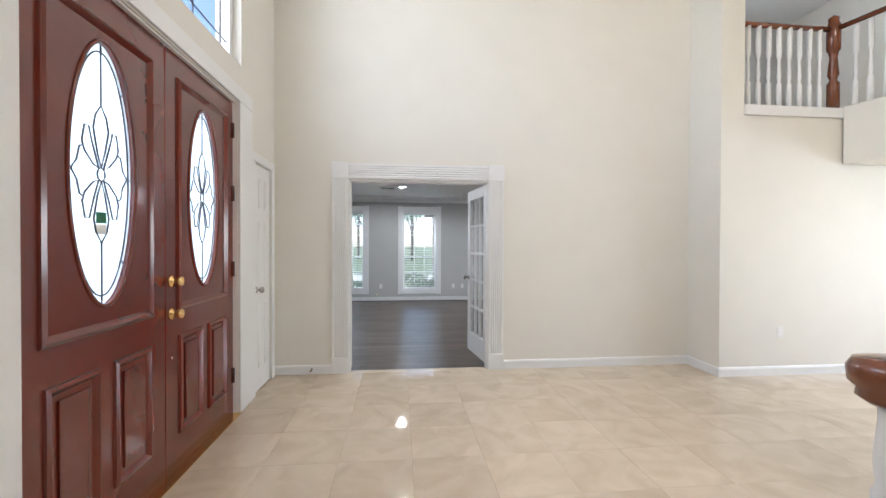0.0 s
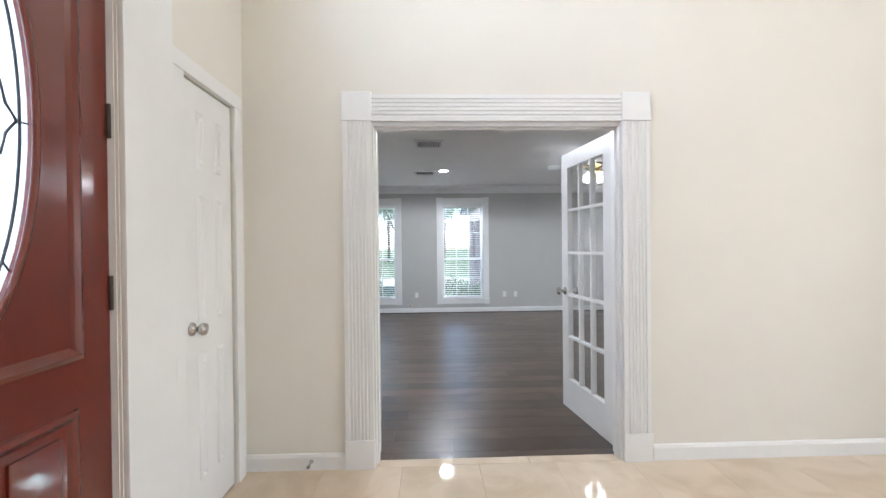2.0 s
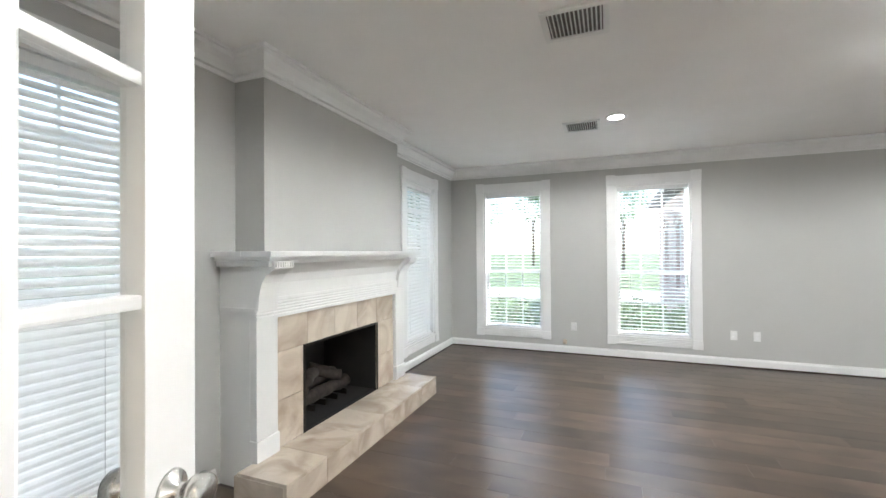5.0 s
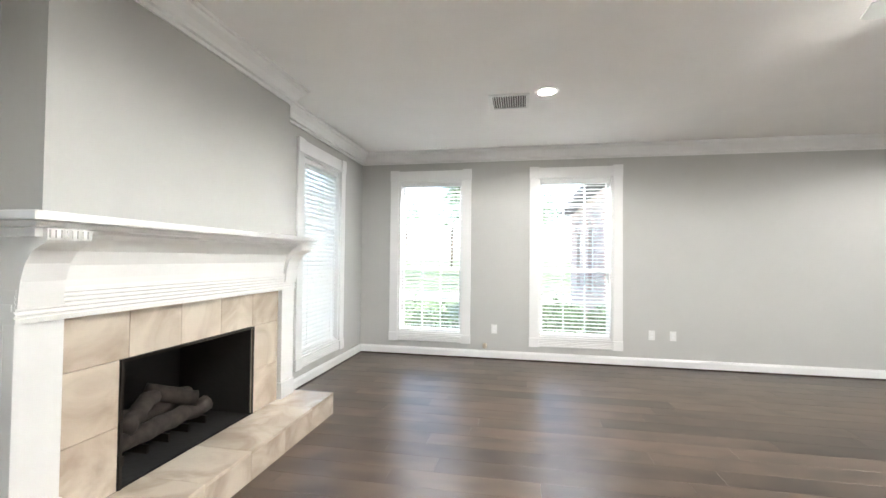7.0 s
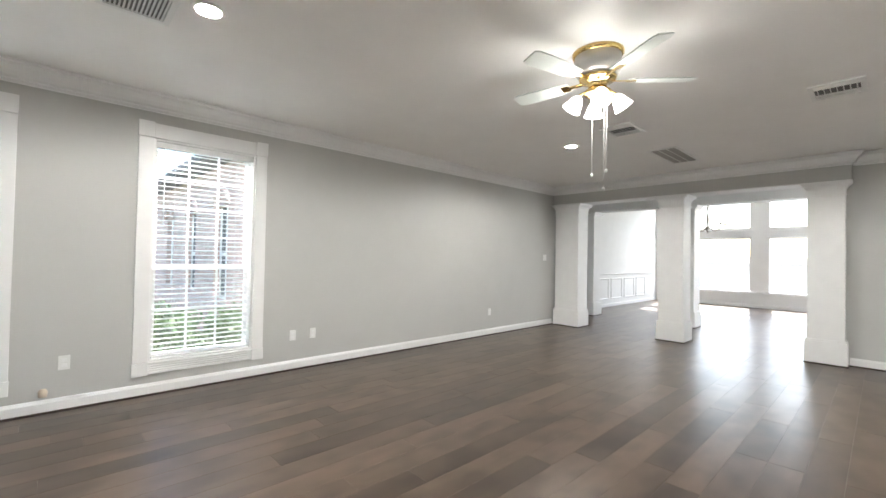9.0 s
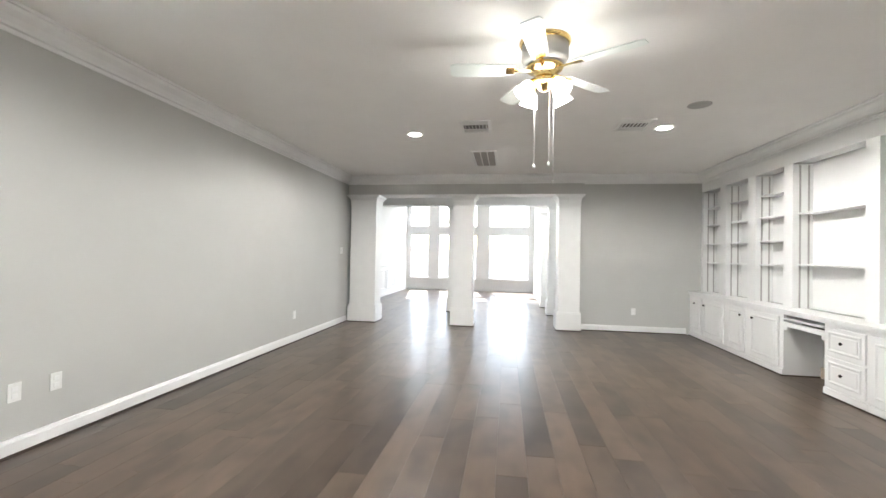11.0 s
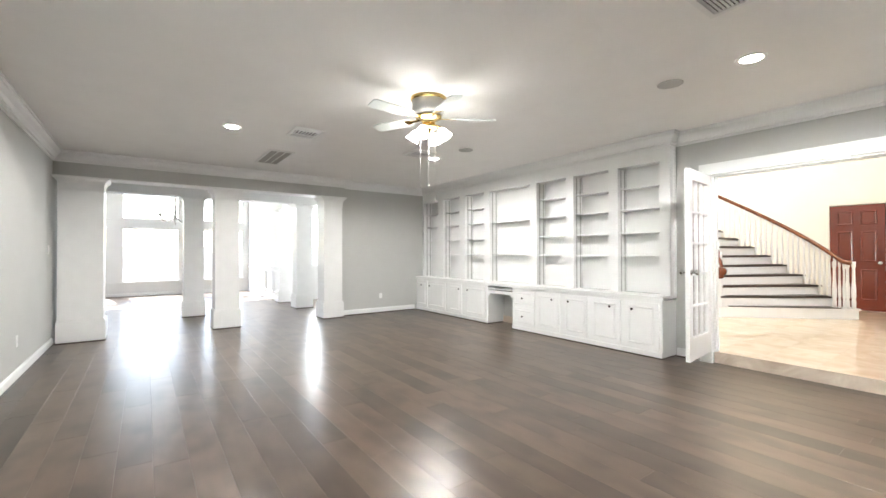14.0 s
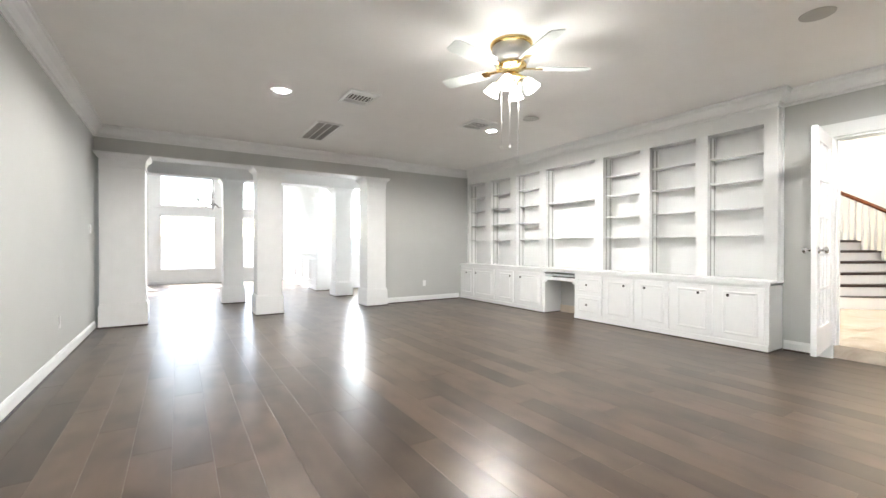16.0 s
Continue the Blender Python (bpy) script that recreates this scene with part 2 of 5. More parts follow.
TILE2 = marble("cream_marble_slab", (0.66, 0.58, 0.48), (0.44, 0.355, 0.275), 0.08)
GLASS = glass("clear_glass")
FROST = glass("textured_glass", 0.72, (0.93, 0.96, 0.97))
SHADE = glow("lit_frosted_glass", (1.0, 0.97, 0.92), 1.5)
CANLIGHT = glow("lit_downlight_lens", (1.0, 0.97, 0.92), 22)


# ---- mesh helpers ----
def box(bm, x0, y0, z0, x1, y1, z1):
    v = [bm.verts.new(p) for p in ((x0, y0, z0), (x1, y0, z0), (x1, y1, z0), (x0, y1, z0), (x0, y0, z1), (x1, y0, z1), (x1, y1, z1), (x0, y1, z1))]
    for f in ((3, 2, 1, 0), (4, 5, 6, 7), (0, 1, 5, 4), (1, 2, 6, 5), (2, 3, 7, 6), (3, 0, 4, 7)):
        bm.faces.new([v[i] for i in f])
    return bm


def cube(x0, y0, z0, x1, y1, z1, bevel=0.0):
    bm = box(bmesh.new(), min(x0, x1), min(y0, y1), min(z0, z1), max(x0, x1), max(y0, y1), max(z0, z1))
    if bevel:
        bmesh.ops.bevel(bm, geom=bm.edges[:], offset=bevel, segments=2, affect="EDGES", profile=0.7)
    return bm


def lathe(profile, segments=20, centre=(0, 0, 0), axis="z"):
    """Turns (radius, height) pairs round an axis."""
    bm = bmesh.new()
    rings = []
    for r, h in profile:
        ring = []
        for i in range(segments):
            w = 2 * math.pi * i / segments
            c, s = max(r, 1e-4) * math.cos(w), max(r, 1e-4) * math.sin(w)
            p = {"z": (c, s, h), "x": (h, c, s), "y": (s, h, c)}[axis]
            ring.append(bm.verts.new(Vector(p) + Vector(centre)))
        rings.append(ring)
    for a, b in zip(rings, rings[1:]):
        for i in range(segments):
            bm.faces.new((a[i], a[(i + 1) % segments], b[(i + 1) % segments], b[i]))
    bm.faces.new(rings[0][::-1])
    bm.faces.new(rings[-1])
    bmesh.ops.recalc_face_normals(bm, faces=bm.faces[:])
    for f in bm.faces:
        f.smooth = len(f.verts) == 4
    return bm


def tube(points, r, closed=False, sides=6, bm=None):
    bm = bm or bmesh.new()
    pts = [Vector(p) for p in points]
    n = len(pts)
    rings = []
    for i, p in enumerate(pts):
        q0 = pts[(i - 1) % n] if closed or i else p
        q1 = pts[(i + 1) % n] if closed or i < n - 1 else p
        d = (q1 - q0).normalized()
        up = Vector((0, 0, 1)) if abs(d.z) < 0.9 else Vector((1, 0, 0))
        s = d.cross(up).normalized()
        u = s.cross(d)
        rings.append([bm.verts.new(p + (s * math.cos(w) + u * math.sin(w)) * r) for w in [2 * math.pi * k / sides for k in range(sides)]])
    for a, b in zip(rings, rings[1:] + (rings[:1] if closed else [])):
        for k in range(sides):
            bm.faces.new((a[k], a[(k + 1) % sides], b[(k + 1) % sides], b[k]))
    if not closed:
        bm.faces.new(rings[0][::-1])
        bm.faces.new(rings[-1])
    for f in bm.faces:
        f.smooth = True
    return bm


def sweep(path, profile, z, closed=False, bm=None):
    """A moulding along a plan line with mitred corners; profile pairs are (out to the left of the line, up)."""
    bm = bm or bmesh.new()
    pts = [Vector(p) for p in path]
    n = len(pts)
    rings = []
    for i, p in enumerate(pts):
        d0 = (p - pts[i - 1]).normalized() if closed or i else None
        d1 = (pts[(i + 1) % n] - p).normalized() if closed or i < n - 1 else None
        d0, d1 = d0 or d1, d1 or d0
        n0, n1 = Vector((-d0.y, d0.x)), Vector((-d1.y, d1.x))
        m = (n0 + n1).normalized()
        m = m / max(m.dot(n0), 0.3)
        rings.append([bm.verts.new((p.x + m.x * o, p.y + m.y * o, z + h)) for o, h in profile])
    k = len(profile)
    for a, b in zip(rings, rings[1:] + (rings[:1] if closed else [])):
        for i in range(k):
            bm.faces.new((a[i], a[(i + 1) % k], b[(i + 1) % k], b[i]))
    if not closed:
        bm.faces.new(rings[0])
        bm.faces.new(rings[-1][::-1])
    bmesh.ops.recalc_face_normals(bm, faces=bm.faces[:])
    return bm


def mesh_of(name, bm, mat):
    me = bpy.data.meshes.new(name)
    bm.to_mesh(me)
    bm.free()
    me.materials.append(mat)
    return me


def part(name, bm, mat, parent=None, label=""):
    ob = new(name, mesh_of(name, bm, mat) if isinstance(bm, bmesh.types.BMesh) else bm)
    if parent:
        ob.parent = parent
    return tagged(ob, label)


def thing(name, label, category, x=0, y=0, z=0, rz=0, group=""):
    ob = new(name)
    ob.matrix_world = pose(x, y, z, 0, 0, rz)
    return tagged(ob, label, category, group)


def structure(name, bm, mat, label, category):
    return tagged(part(name, bm, mat), label, category, kind="structure")


def walled(axis, t0, t1, a0, a1, z0, z1, holes=()):
    """A wall of thickness t0..t1 across the axis, from a0 to a1 along it, with rectangular holes (a, b, low, high)."""
    bm = bmesh.new()
    cuts = sorted({a0, a1, *[h[0] for h in holes], *[h[1] for h in holes]})
    for p, q in zip(cuts, cuts[1:]):
        low = z0
        for h in sorted([h for h in holes if h[0] < (p + q) / 2 < h[1]], key=lambda h: h[2]) + [(0, 0, z1, z1)]:
            if h[2] > low + 1e-4:
                if axis == "y":
                    box(bm, p, t0, low, q, t1, h[2])
                else:
                    box(bm, t0, p, low, t1, q, h[2])
            low = h[3]
    bmesh.ops.remove_doubles(bm, verts=bm.verts[:], dist=1e-4)
    return bm


def fluted(w, h, t, flutes, along="z"):
    """A fluted casing board: w wide along x, h high along z, t thick towards -y; grooves along its length."""
    bm = bmesh.new()
    prof = [(0, 0)]
    n, m = flutes, 0.12
    span = w * (1 - 2 * m)
    prof.append((0, -t))
    for i in range(n):
        c0, c1 = w * m + span * i / n, w * m + span * (i + 1) / n
        g = (c1 - c0)
        prof += [(c0 + 0.2 * g, -t), (c0 + 0.32 * g, -t + 0.007), (c0 + 0.68 * g, -t + 0.007), (c0 + 0.8 * g, -t)]
    prof += [(w, -t), (w, 0)]
    lo, hi = [], []
    for x, y in prof:
        lo.append(bm.verts.new((x, y, 0)))
        hi.append(bm.verts.new((x, y, h)))
    k = len(prof)
    for i in range(k):
        bm.faces.new((lo[i], lo[(i + 1) % k], hi[(i + 1) % k], hi[i]))
    bm.faces.new(lo)
    bm.faces.new(hi[::-1])
    bmesh.ops.recalc_face_normals(bm, faces=bm.faces[:])
    return bm


def moved(bm, m):
    bm.transform(m)
    bmesh.ops.recalc_face_normals(bm, faces=bm.faces[:])
    return bm


def join(*bms):
    out = bms[0]
    for b in bms[1:]:
        me = bpy.data.meshes.new("tmp")
        b.to_mesh(me)
        b.free()
        out.from_mesh(me)
        bpy.data.meshes.remove(me)
    return out


CROWN = [(0, 0), (0.115, 0), (0.115, -0.018), (0.1, -0.022), (0.095, -0.045), (0.06, -0.075), (0.04, -0.105), (0.036, -0.125), (0.014, -0.13), (0.014, -0.155), (0, -0.155)]
BASE = [(0, 0.018), (0.018, 0.018), (0.018, 0.085), (0.012, 0.1), (0.008, 0.112), (0, 0.112)]
SHOE = [(0, 0), (0.026, 0), (0.024, 0.012), (0.016, 0.018), (0, 0.018)]

# ---- large structure ----
FZ = 0.13                       # foyer floor above the family room floor
NY, WX, CZ = 10.93, -2.22, 2.74  # family room: north wall, west wall, ceiling
SY, FY = 4.53, 4.41              # south wall: room face, foyer face
WIN_A, WIN_B, WIN_C, WIN_D = (-1.69, -0.81), (0.18, 1.08), (9.31, 10.2), (5.36, 6.245)
WZ0, WZ1 = 0.3, 2.35
structure("wall_north", walled("y", NY, NY + 0.2, WX - 0.2, 7.3, -0.1, 2.95, [(*WIN_A, WZ0, WZ1), (*WIN_B, WZ0, WZ1)]), GREY, "matt grey painted wall with two tall windows", "wall")
structure("wall_west", walled("x", WX - 0.2, WX, FY, NY, -0.1, 2.95, [(*WIN_C, WZ0, WZ1), (*WIN_D, WZ0, WZ1), (7.0, 8.33, 0.06, 0.95)]), GREY, "matt grey painted wall beside the fireplace", "wall")
structure("wall_south_room", walled("y", SY - 0.08, SY, WX, 1.484, -0.1, 2.95, [(-0.44, 1.08, -0.2, 2.18)]), GREY, "grey painted wall round the french doors", "wall")
structure("wall_south_back", cube(1.501, 4.431, -0.1, 7.3, 4.449, 2.95), GREY, "grey wall behind the built-in bookcase", "wall")
structure("wall_foyer_north", walled("y", FY, FY + 0.02, -1.38, 3.655, -0.1, 5.6, [(-0.44, 1.08, 0.0, 2.18)]), CREAM, "tall cream painted foyer wall", "wall")
structure("wall_foyer_north_core", walled("y", FY + 0.021, SY - 0.081, WX, 1.5, -0.1, 2.95, [(-0.44, 1.08, -0.2, 2.18)]), CREAM, "core of the wall round the doorway", "wall")
structure("wall_foyer_low", cube(3.656, FY, -0.1, 7.3, FY + 0.02, 2.843), CREAM, "cream wall under the gallery", "wall")
JY, JX, GX = 3.93, 3.40, 3.655   # wall jutting under the gallery: its face, its edge, the gallery's edge


def prism(outline, z0, z1):
    bm = bmesh.new()
    lo, hi = [[bm.verts.new((x, y, z)) for x, y in outline] for z in (z0, z1)]
    n = len(outline)
    for i in range(n):
        f = bm.faces.new((lo[i], lo[(i + 1) % n], hi[(i + 1) % n], hi[i]))
        f.smooth = False
    bm.faces.new(hi)
    bm.faces.new(lo[::-1])
    bmesh.ops.recalc_face_normals(bm, faces=bm.faces[:])
    return bm


jut = join(cube(JX, JY, 0.0, GX, FY - 0.002, 5.6), cube(GX, JY, 0.0, 7.3, FY - 0.002, 2.843))
structure("wall_foyer_jut", jut, CREAM, "cream wall jutting forward below the gallery", "wall")
structure("wall_east", cube(7.04, 4.42, -0.1, 7.2, 6.7, 2.95), GREY, "grey painted wall between bookcase and column", "wall")
structure("header_first", cube(6.91, 6.62, 2.4, 7.24, NY - 0.001, 2.95), GREY, "grey header beam over the square columns", "beam")
structure("header_second", cube(8.72, 4.43, 2.42, 9.06, 11.6, 3.9), WHITE2, "white header beam over the second row of columns", "beam")
structure("header_soffit", cube(6.905, 6.63, 2.385, 7.245, NY - 0.003, 2.399), WHITE2, "white soffit board under the header", "beam")
structure("ceiling", cube(WX - 0.2, 4.432, CZ, 7.3, NY + 0.2, CZ + 0.2), CEIL, "flat warm white painted ceiling", "ceiling")
structure("ceiling_hall", cube(7.3, 4.2, CZ, 8.72, 11.8, CZ + 0.2), WHITE2, "white ceiling of the hall between columns", "ceiling")
structure("ceiling_breakfast", cube(9.06, 4.2, 3.55, 14.7, 11.9, 3.75), WHITE2, "high white ceiling of the breakfast room", "ceiling")
structure("ceiling_foyer", cube(-1.5, -2.2, 5.6, 8.2, 8.0, 5.8), CEIL, "high white foyer ceiling", "ceiling")
structure("floor", cube(WX - 0.2, 4.4, -0.2, 14.6, 11.9, -0.013), DARKWOOD, "dark subfloor under the hardwood boards", "floor")
structure("floor_foyer", cube(-1.38, -2.2, -0.2, 7.3, 4.47, FZ - 0.013), GROUT, "pale grout bed of the marble foyer floor", "floor")
structure("door_riser", cube(-0.44, 4.472, -0.01, 1.08, 4.488, FZ), TILE2, "cream marble riser of the step at the doorway", "step")
# breakfast room
FX = 14.4
wins = [(7.15, 8.62), (8.98, 10.45), (10.75, 11.5)]
holes = [(a, b, 0.42, 2.08) for a, b in wins] + [(a, b, 2.28, 3.25) for a, b in wins]
structure("wall_breakfast_east", walled("x", FX, FX + 0.2, 6.8, 11.85, -0.1, 3.6, holes), WHITE2, "white wall of tall windows and transoms", "wall")
structure("wall_breakfast_north", cube(7.3, 11.62, -0.1, FX, 11.8, 3.6), WHITE2, "white wall of the breakfast room", "wall")
structure("wall_breakfast_south", cube(10.12, 6.8, -0.1, FX, 7.0, 3.6), WHITE2, "white wall with panelled wainscot", "wall")
structure("wall_side", walled("x", 10.42, 10.6, 4.3, 6.8, -0.1, 3.6, [(5.0, 6.3, 0.9, 2.3)]), WHITE2, "white wall with a side window", "wall")
structure("wall_side_south", cube(7.2, 4.25, -0.1, 10.6, 4.42, 3.6), WHITE2, "white wall behind the hall", "wall")
structure("wall_hall_return", cube(7.1, NY + 0.2, -0.1, 7.3, 11.8, 2.95), WHITE2, "white return wall of the hall", "wall")
# foyer
DY0, DY1, DTOP = 1.5, 3.43, 2.62
structure("wall_foyer_west", walled("x", -1.38, -1.18, -2.2, FY, -0.1, 5.6, [(DY0, DY1, 0, DTOP), (1.35, 3.52, 2.93, 5.0), (3.80, 4.28, 0, 2.22)]), CREAM, "cream wall with the front doors and transom", "wall")
structure("wall_foyer_south", walled("y", -1.75, -1.55, -1.38, 7.3, -0.1, 5.6, [(-0.3, 1.29, 0, 2.22)]), CREAM, "cream wall behind the curved stair", "wall")
structure("wall_foyer_east", join(walled("x", 7.3, 7.5, -1.75, 4.25, -0.1, 5.6, [(0.2, 2.8, 0.9, 2.3)]), cube(7.3, 4.25, 2.96, 7.5, 7.4, 5.6)), CREAM, "cream end wall of the foyer", "wall")
structure("wall_closet", join(cube(-2.1, 3.7, 0, -2.0, FY, 2.6), cube(-2.0, 3.68, 0, -1.38, 3.7, 2.6), cube(-2.1, 3.68, 2.6, -1.38, FY, 2.62)), CREAM, "closet walls behind the narrow door", "wall")
structure("wall_back_room", join(cube(-0.9, -3.2, 0, 1.9, -3.1, 2.6), cube(-0.9, -3.1, 0, -0.8, -1.75, 2.6), cube(1.8, -3.1, 0, 1.9, -1.75, 2.6), cube(-0.9, -3.2, 2.6, 1.9, -1.75, 2.7), cube(-0.9, -3.2, 0.0, 1.9, -1.75, 0.13)), CREAM, "plain room behind the back doors", "wall")
structure("wall_gallery_back", walled("y", 7.2, 7.35, 3.5, 7.4, 2.95, 5.6), GREY, "grey wall behind the upstairs gallery", "wall")
structure("wall_gallery_side", cube(GX - 0.15, FY + 0.021, 2.95, GX, 7.2, 5.6), GREY, "grey side wall of the gallery", "wall")
structure("floor_gallery", cube(GX + 0.002, JY - 0.022, 2.844, 7.3, 7.2, 2.946), WHITE2, "gallery floor edge with white fascia", "floor")
land = bmesh.new()
lo = [(4.776, JY - 0.026), (5.11, 2.04), (7.3, 0.4), (7.3, JY - 0.026)]
vs = [[land.verts.new((x, y, z)) for x, y in lo] for z in (2.353, 2.956)]
for i in range(4):
    land.faces.new((vs[0][i], vs[0][(i + 1) % 4], vs[1][(i + 1) % 4], vs[1][i]))
land.faces.new(vs[1])
land.faces.new(vs[0][::-1])
bmesh.ops.recalc_face_normals(land, faces=land.faces[:])
structure("floor_landing", land, CREAM, "cream landing slab at the head of the stair", "floor")

# crown, baseboard and shoe mouldings of the family room (drawn anticlockwise, the room on the left)
BR0, BR1, BRX = 6.82, 8.64, -1.97
ring = [(WX, NY), (WX, BR1), (BRX, BR1), (BRX, BR0), (WX, BR0), (WX, SY), (1.485, SY), (1.485, 4.672), (7.04, 4.672), (7.04, 6.62), (6.91, 6.62), (6.91, NY)]
structure("crown_moulding", sweep(ring, CROWN, CZ, True), WHITE, "white stepped crown moulding", "moulding")
runs = [[(1.6, NY), (WX, NY)], [(WX, NY), (WX, 8.7)], [(WX, 6.66), (WX, SY), (-0.6, SY)], [(1.24, SY), (1.47, SY)], [(7.04, 4.9), (7.04, 6.64)], [(6.86, NY), (1.6, NY)]]
for run in runs:
    structure("baseboard", sweep(run, BASE, 0), WHITE, "white baseboard along the grey wall", "baseboard")
    structure("shoe_moulding", sweep(run, SHOE, 0), DARKWOOD, "dark wood shoe moulding at the floor", "moulding")
FBASE = [(0, 0), (0.016, 0), (0.016, 0.075), (0.01, 0.09), (0, 0.095)]
for run in ([(-0.6, FY), (-1.18, FY)], [(JX, FY), (1.25, FY)], [(7.3, JY), (JX, JY), (JX, FY - 0.02)], [(-1.18, 1.36), (-1.18, -1.55), (-0.4, -1.55)], [(1.4, -1.55), (7.3, -1.55)]):
    structure("baseboard", sweep(run, FBASE, FZ), WHITE, "white baseboard along the cream wall", "baseboard")
for run in ([(10.12, 7.0), (FX, 7.0)], [(FX, 7.0), (FX, 11.62)], [(FX, 11.62), (7.3, 11.62)]):
    structure("baseboard", sweep([Vector(p) for p in run], BASE, -0.017), WHITE, "white baseboard of the breakfast room", "baseboard")
structure("crown_moulding", sweep([(10.12, 7.0), (FX, 7.0), (FX, 11.62), (9.06, 11.62)], CROWN, 3.55), WHITE, "white crown moulding of the breakfast room", "moulding")
CAP = [(0, 0), (0.016, 0), (0.016, 0.03), (0.034, 0.045), (0.034, 0.06), (0, 0.06)]
for run in ([(10.12, 7.0), (FX, 7.0)], [(FX - 0.2, 11.62), (9.06, 11.62)]):
    structure("chair_rail", sweep(run, CAP, 0.86), WHITE, "white chair rail over the wainscot", "moulding")


def frame_rect(u0, u1, z0, z1, w, t):
    """A moulded rectangular frame in the xz plane that stands t proud of y = 0 towards -y."""
    bm = bmesh.new()
    loops = []
    for inset, y in ((0, 0), (0.004, -t * 0.6), (w * 0.45, -t), (w * 0.75, -t * 0.5), (w, 0)):
        loops.append([bm.verts.new((x, y, z)) for x, z in ((u0 + inset, z0 + inset), (u1 - inset, z0 + inset), (u1 - inset, z1 - inset), (u0 + inset, z1 - inset))])
    for a, b in zip(loops, loops[1:]):
        for i in range(4):
            bm.faces.new((a[i], a[(i + 1) % 4], b[(i + 1) % 4], b[i]))
    bmesh.ops.recalc_face_normals(bm, faces=bm.faces[:])
    for f in bm.faces:
        if f.normal.y > 0.01:
            f.normal_flip()
    return bm


for i in range(5):
    x = 10.2 + i * 0.83
    structure("wainscot_panel", moved(frame_rect(0, 0.72, 0.2, 0.8, 0.05, 0.016), Matrix.Translation((x + 0.72, 7.0, 0)) @ Matrix.Rotation(math.pi, 4, "Z")), WHITE, "white moulded wainscot panel", "panel")
    structure("wainscot_panel", moved(frame_rect(0, 0.72, 0.2, 0.8, 0.05, 0.016), Matrix.Translation((9.3 + i * 0.86, 11.62, 0))), WHITE, "white moulded wainscot panel", "panel")


# ---- columns ----
def column(x, y, wx, wy, top):
    """A square panelled column with a base block and a flared capital; x, y its near low corner at the base."""
    c = thing("column", "white painted square wooden column with flared capital", "column", x + wx / 2, y + wy / 2, 0, group="columns")
    hx, hy = wx / 2, wy / 2

    def block(name, z0, z1, grow, bevel=0.004):
        part(name, cube(-hx + grow, -hy + grow, z0, hx - grow, hy - grow, z1, bevel), WHITE, c)
    block("plinth", 0.018, 0.30, 0.0)
    block("plinth_cap", 0.3, 0.325, 0.008)
    block("shaft", 0.325, top - 0.19, 0.025)
    block("neck_band", top - 0.19, top - 0.165, 0.014)
    bm = bmesh.new()
    loops = []
    for g, z in ((0.022, top - 0.165), (0.018, top - 0.1), (0.0, top - 0.06), (-0.035, top - 0.03), (-0.04, top - 0.012), (-0.04, top)):
        loops.append([bm.verts.new(p) for p in ((-hx + g, -hy + g, z), (hx - g, -hy + g, z), (hx - g, hy - g, z), (-hx + g, hy - g, z))])
    for a, b in zip(loops, loops[1:]):
        for i in range(4):
            bm.faces.new((a[i], a[(i + 1) % 4], b[(i + 1) % 4], b[i]))
    bm.faces.new(loops[0][::-1])
    bm.faces.new(loops[-1])
    part("capital", bm, WHITE, c)
    part("base_shoe", cube(-hx - 0.008, -hy - 0.008, 0, hx + 0.008, hy + 0.008, 0.018), DARKWOOD, c, "dark wood shoe")
    return c


column(6.86, 8.52, 0.42, 0.42, 2.384)
column(6.86, 6.65, 0.42, 0.42, 2.384)
column(6.86, 10.345, 0.42, 0.545, 2.384)
column(8.69, 8.87, 0.4, 0.4, 2.419)
column(8.69, 6.66, 0.4, 0.4, 2.419)
column(8.69, 10.95, 0.4, 0.4, 2.419)
column(10.06, 6.79, 0.3, 0.3, 2.419)


# ---- windows with casing, sash and blind ----
def slat_mesh(w):
    bm = bmesh.new()
    rows = []
    for y, z in ((-0.024, -0.003), (-0.008, 0.002), (0.008, 0.002), (0.024, -0.003)):
        rows.append([bm.verts.new((x, y, z)) for x in (-w / 2, w / 2)])
    for y, z in ((0.024, -0.0055), (-0.024, -0.0055)):
        rows.append([bm.verts.new((x, y, z)) for x in (-w / 2, w / 2)])
    for a, b in zip(rows, rows[1:] + rows[:1]):
        bm.faces.new((a[0], a[1], b[1], b[0]))
    bm.faces.new([r[0] for r in rows])
    bm.faces.new([r[1] for r in rows][::-1])
    bmesh.ops.recalc_face_normals(bm, faces=bm.faces[:])
    return mesh_of("slat", bm, SLAT)


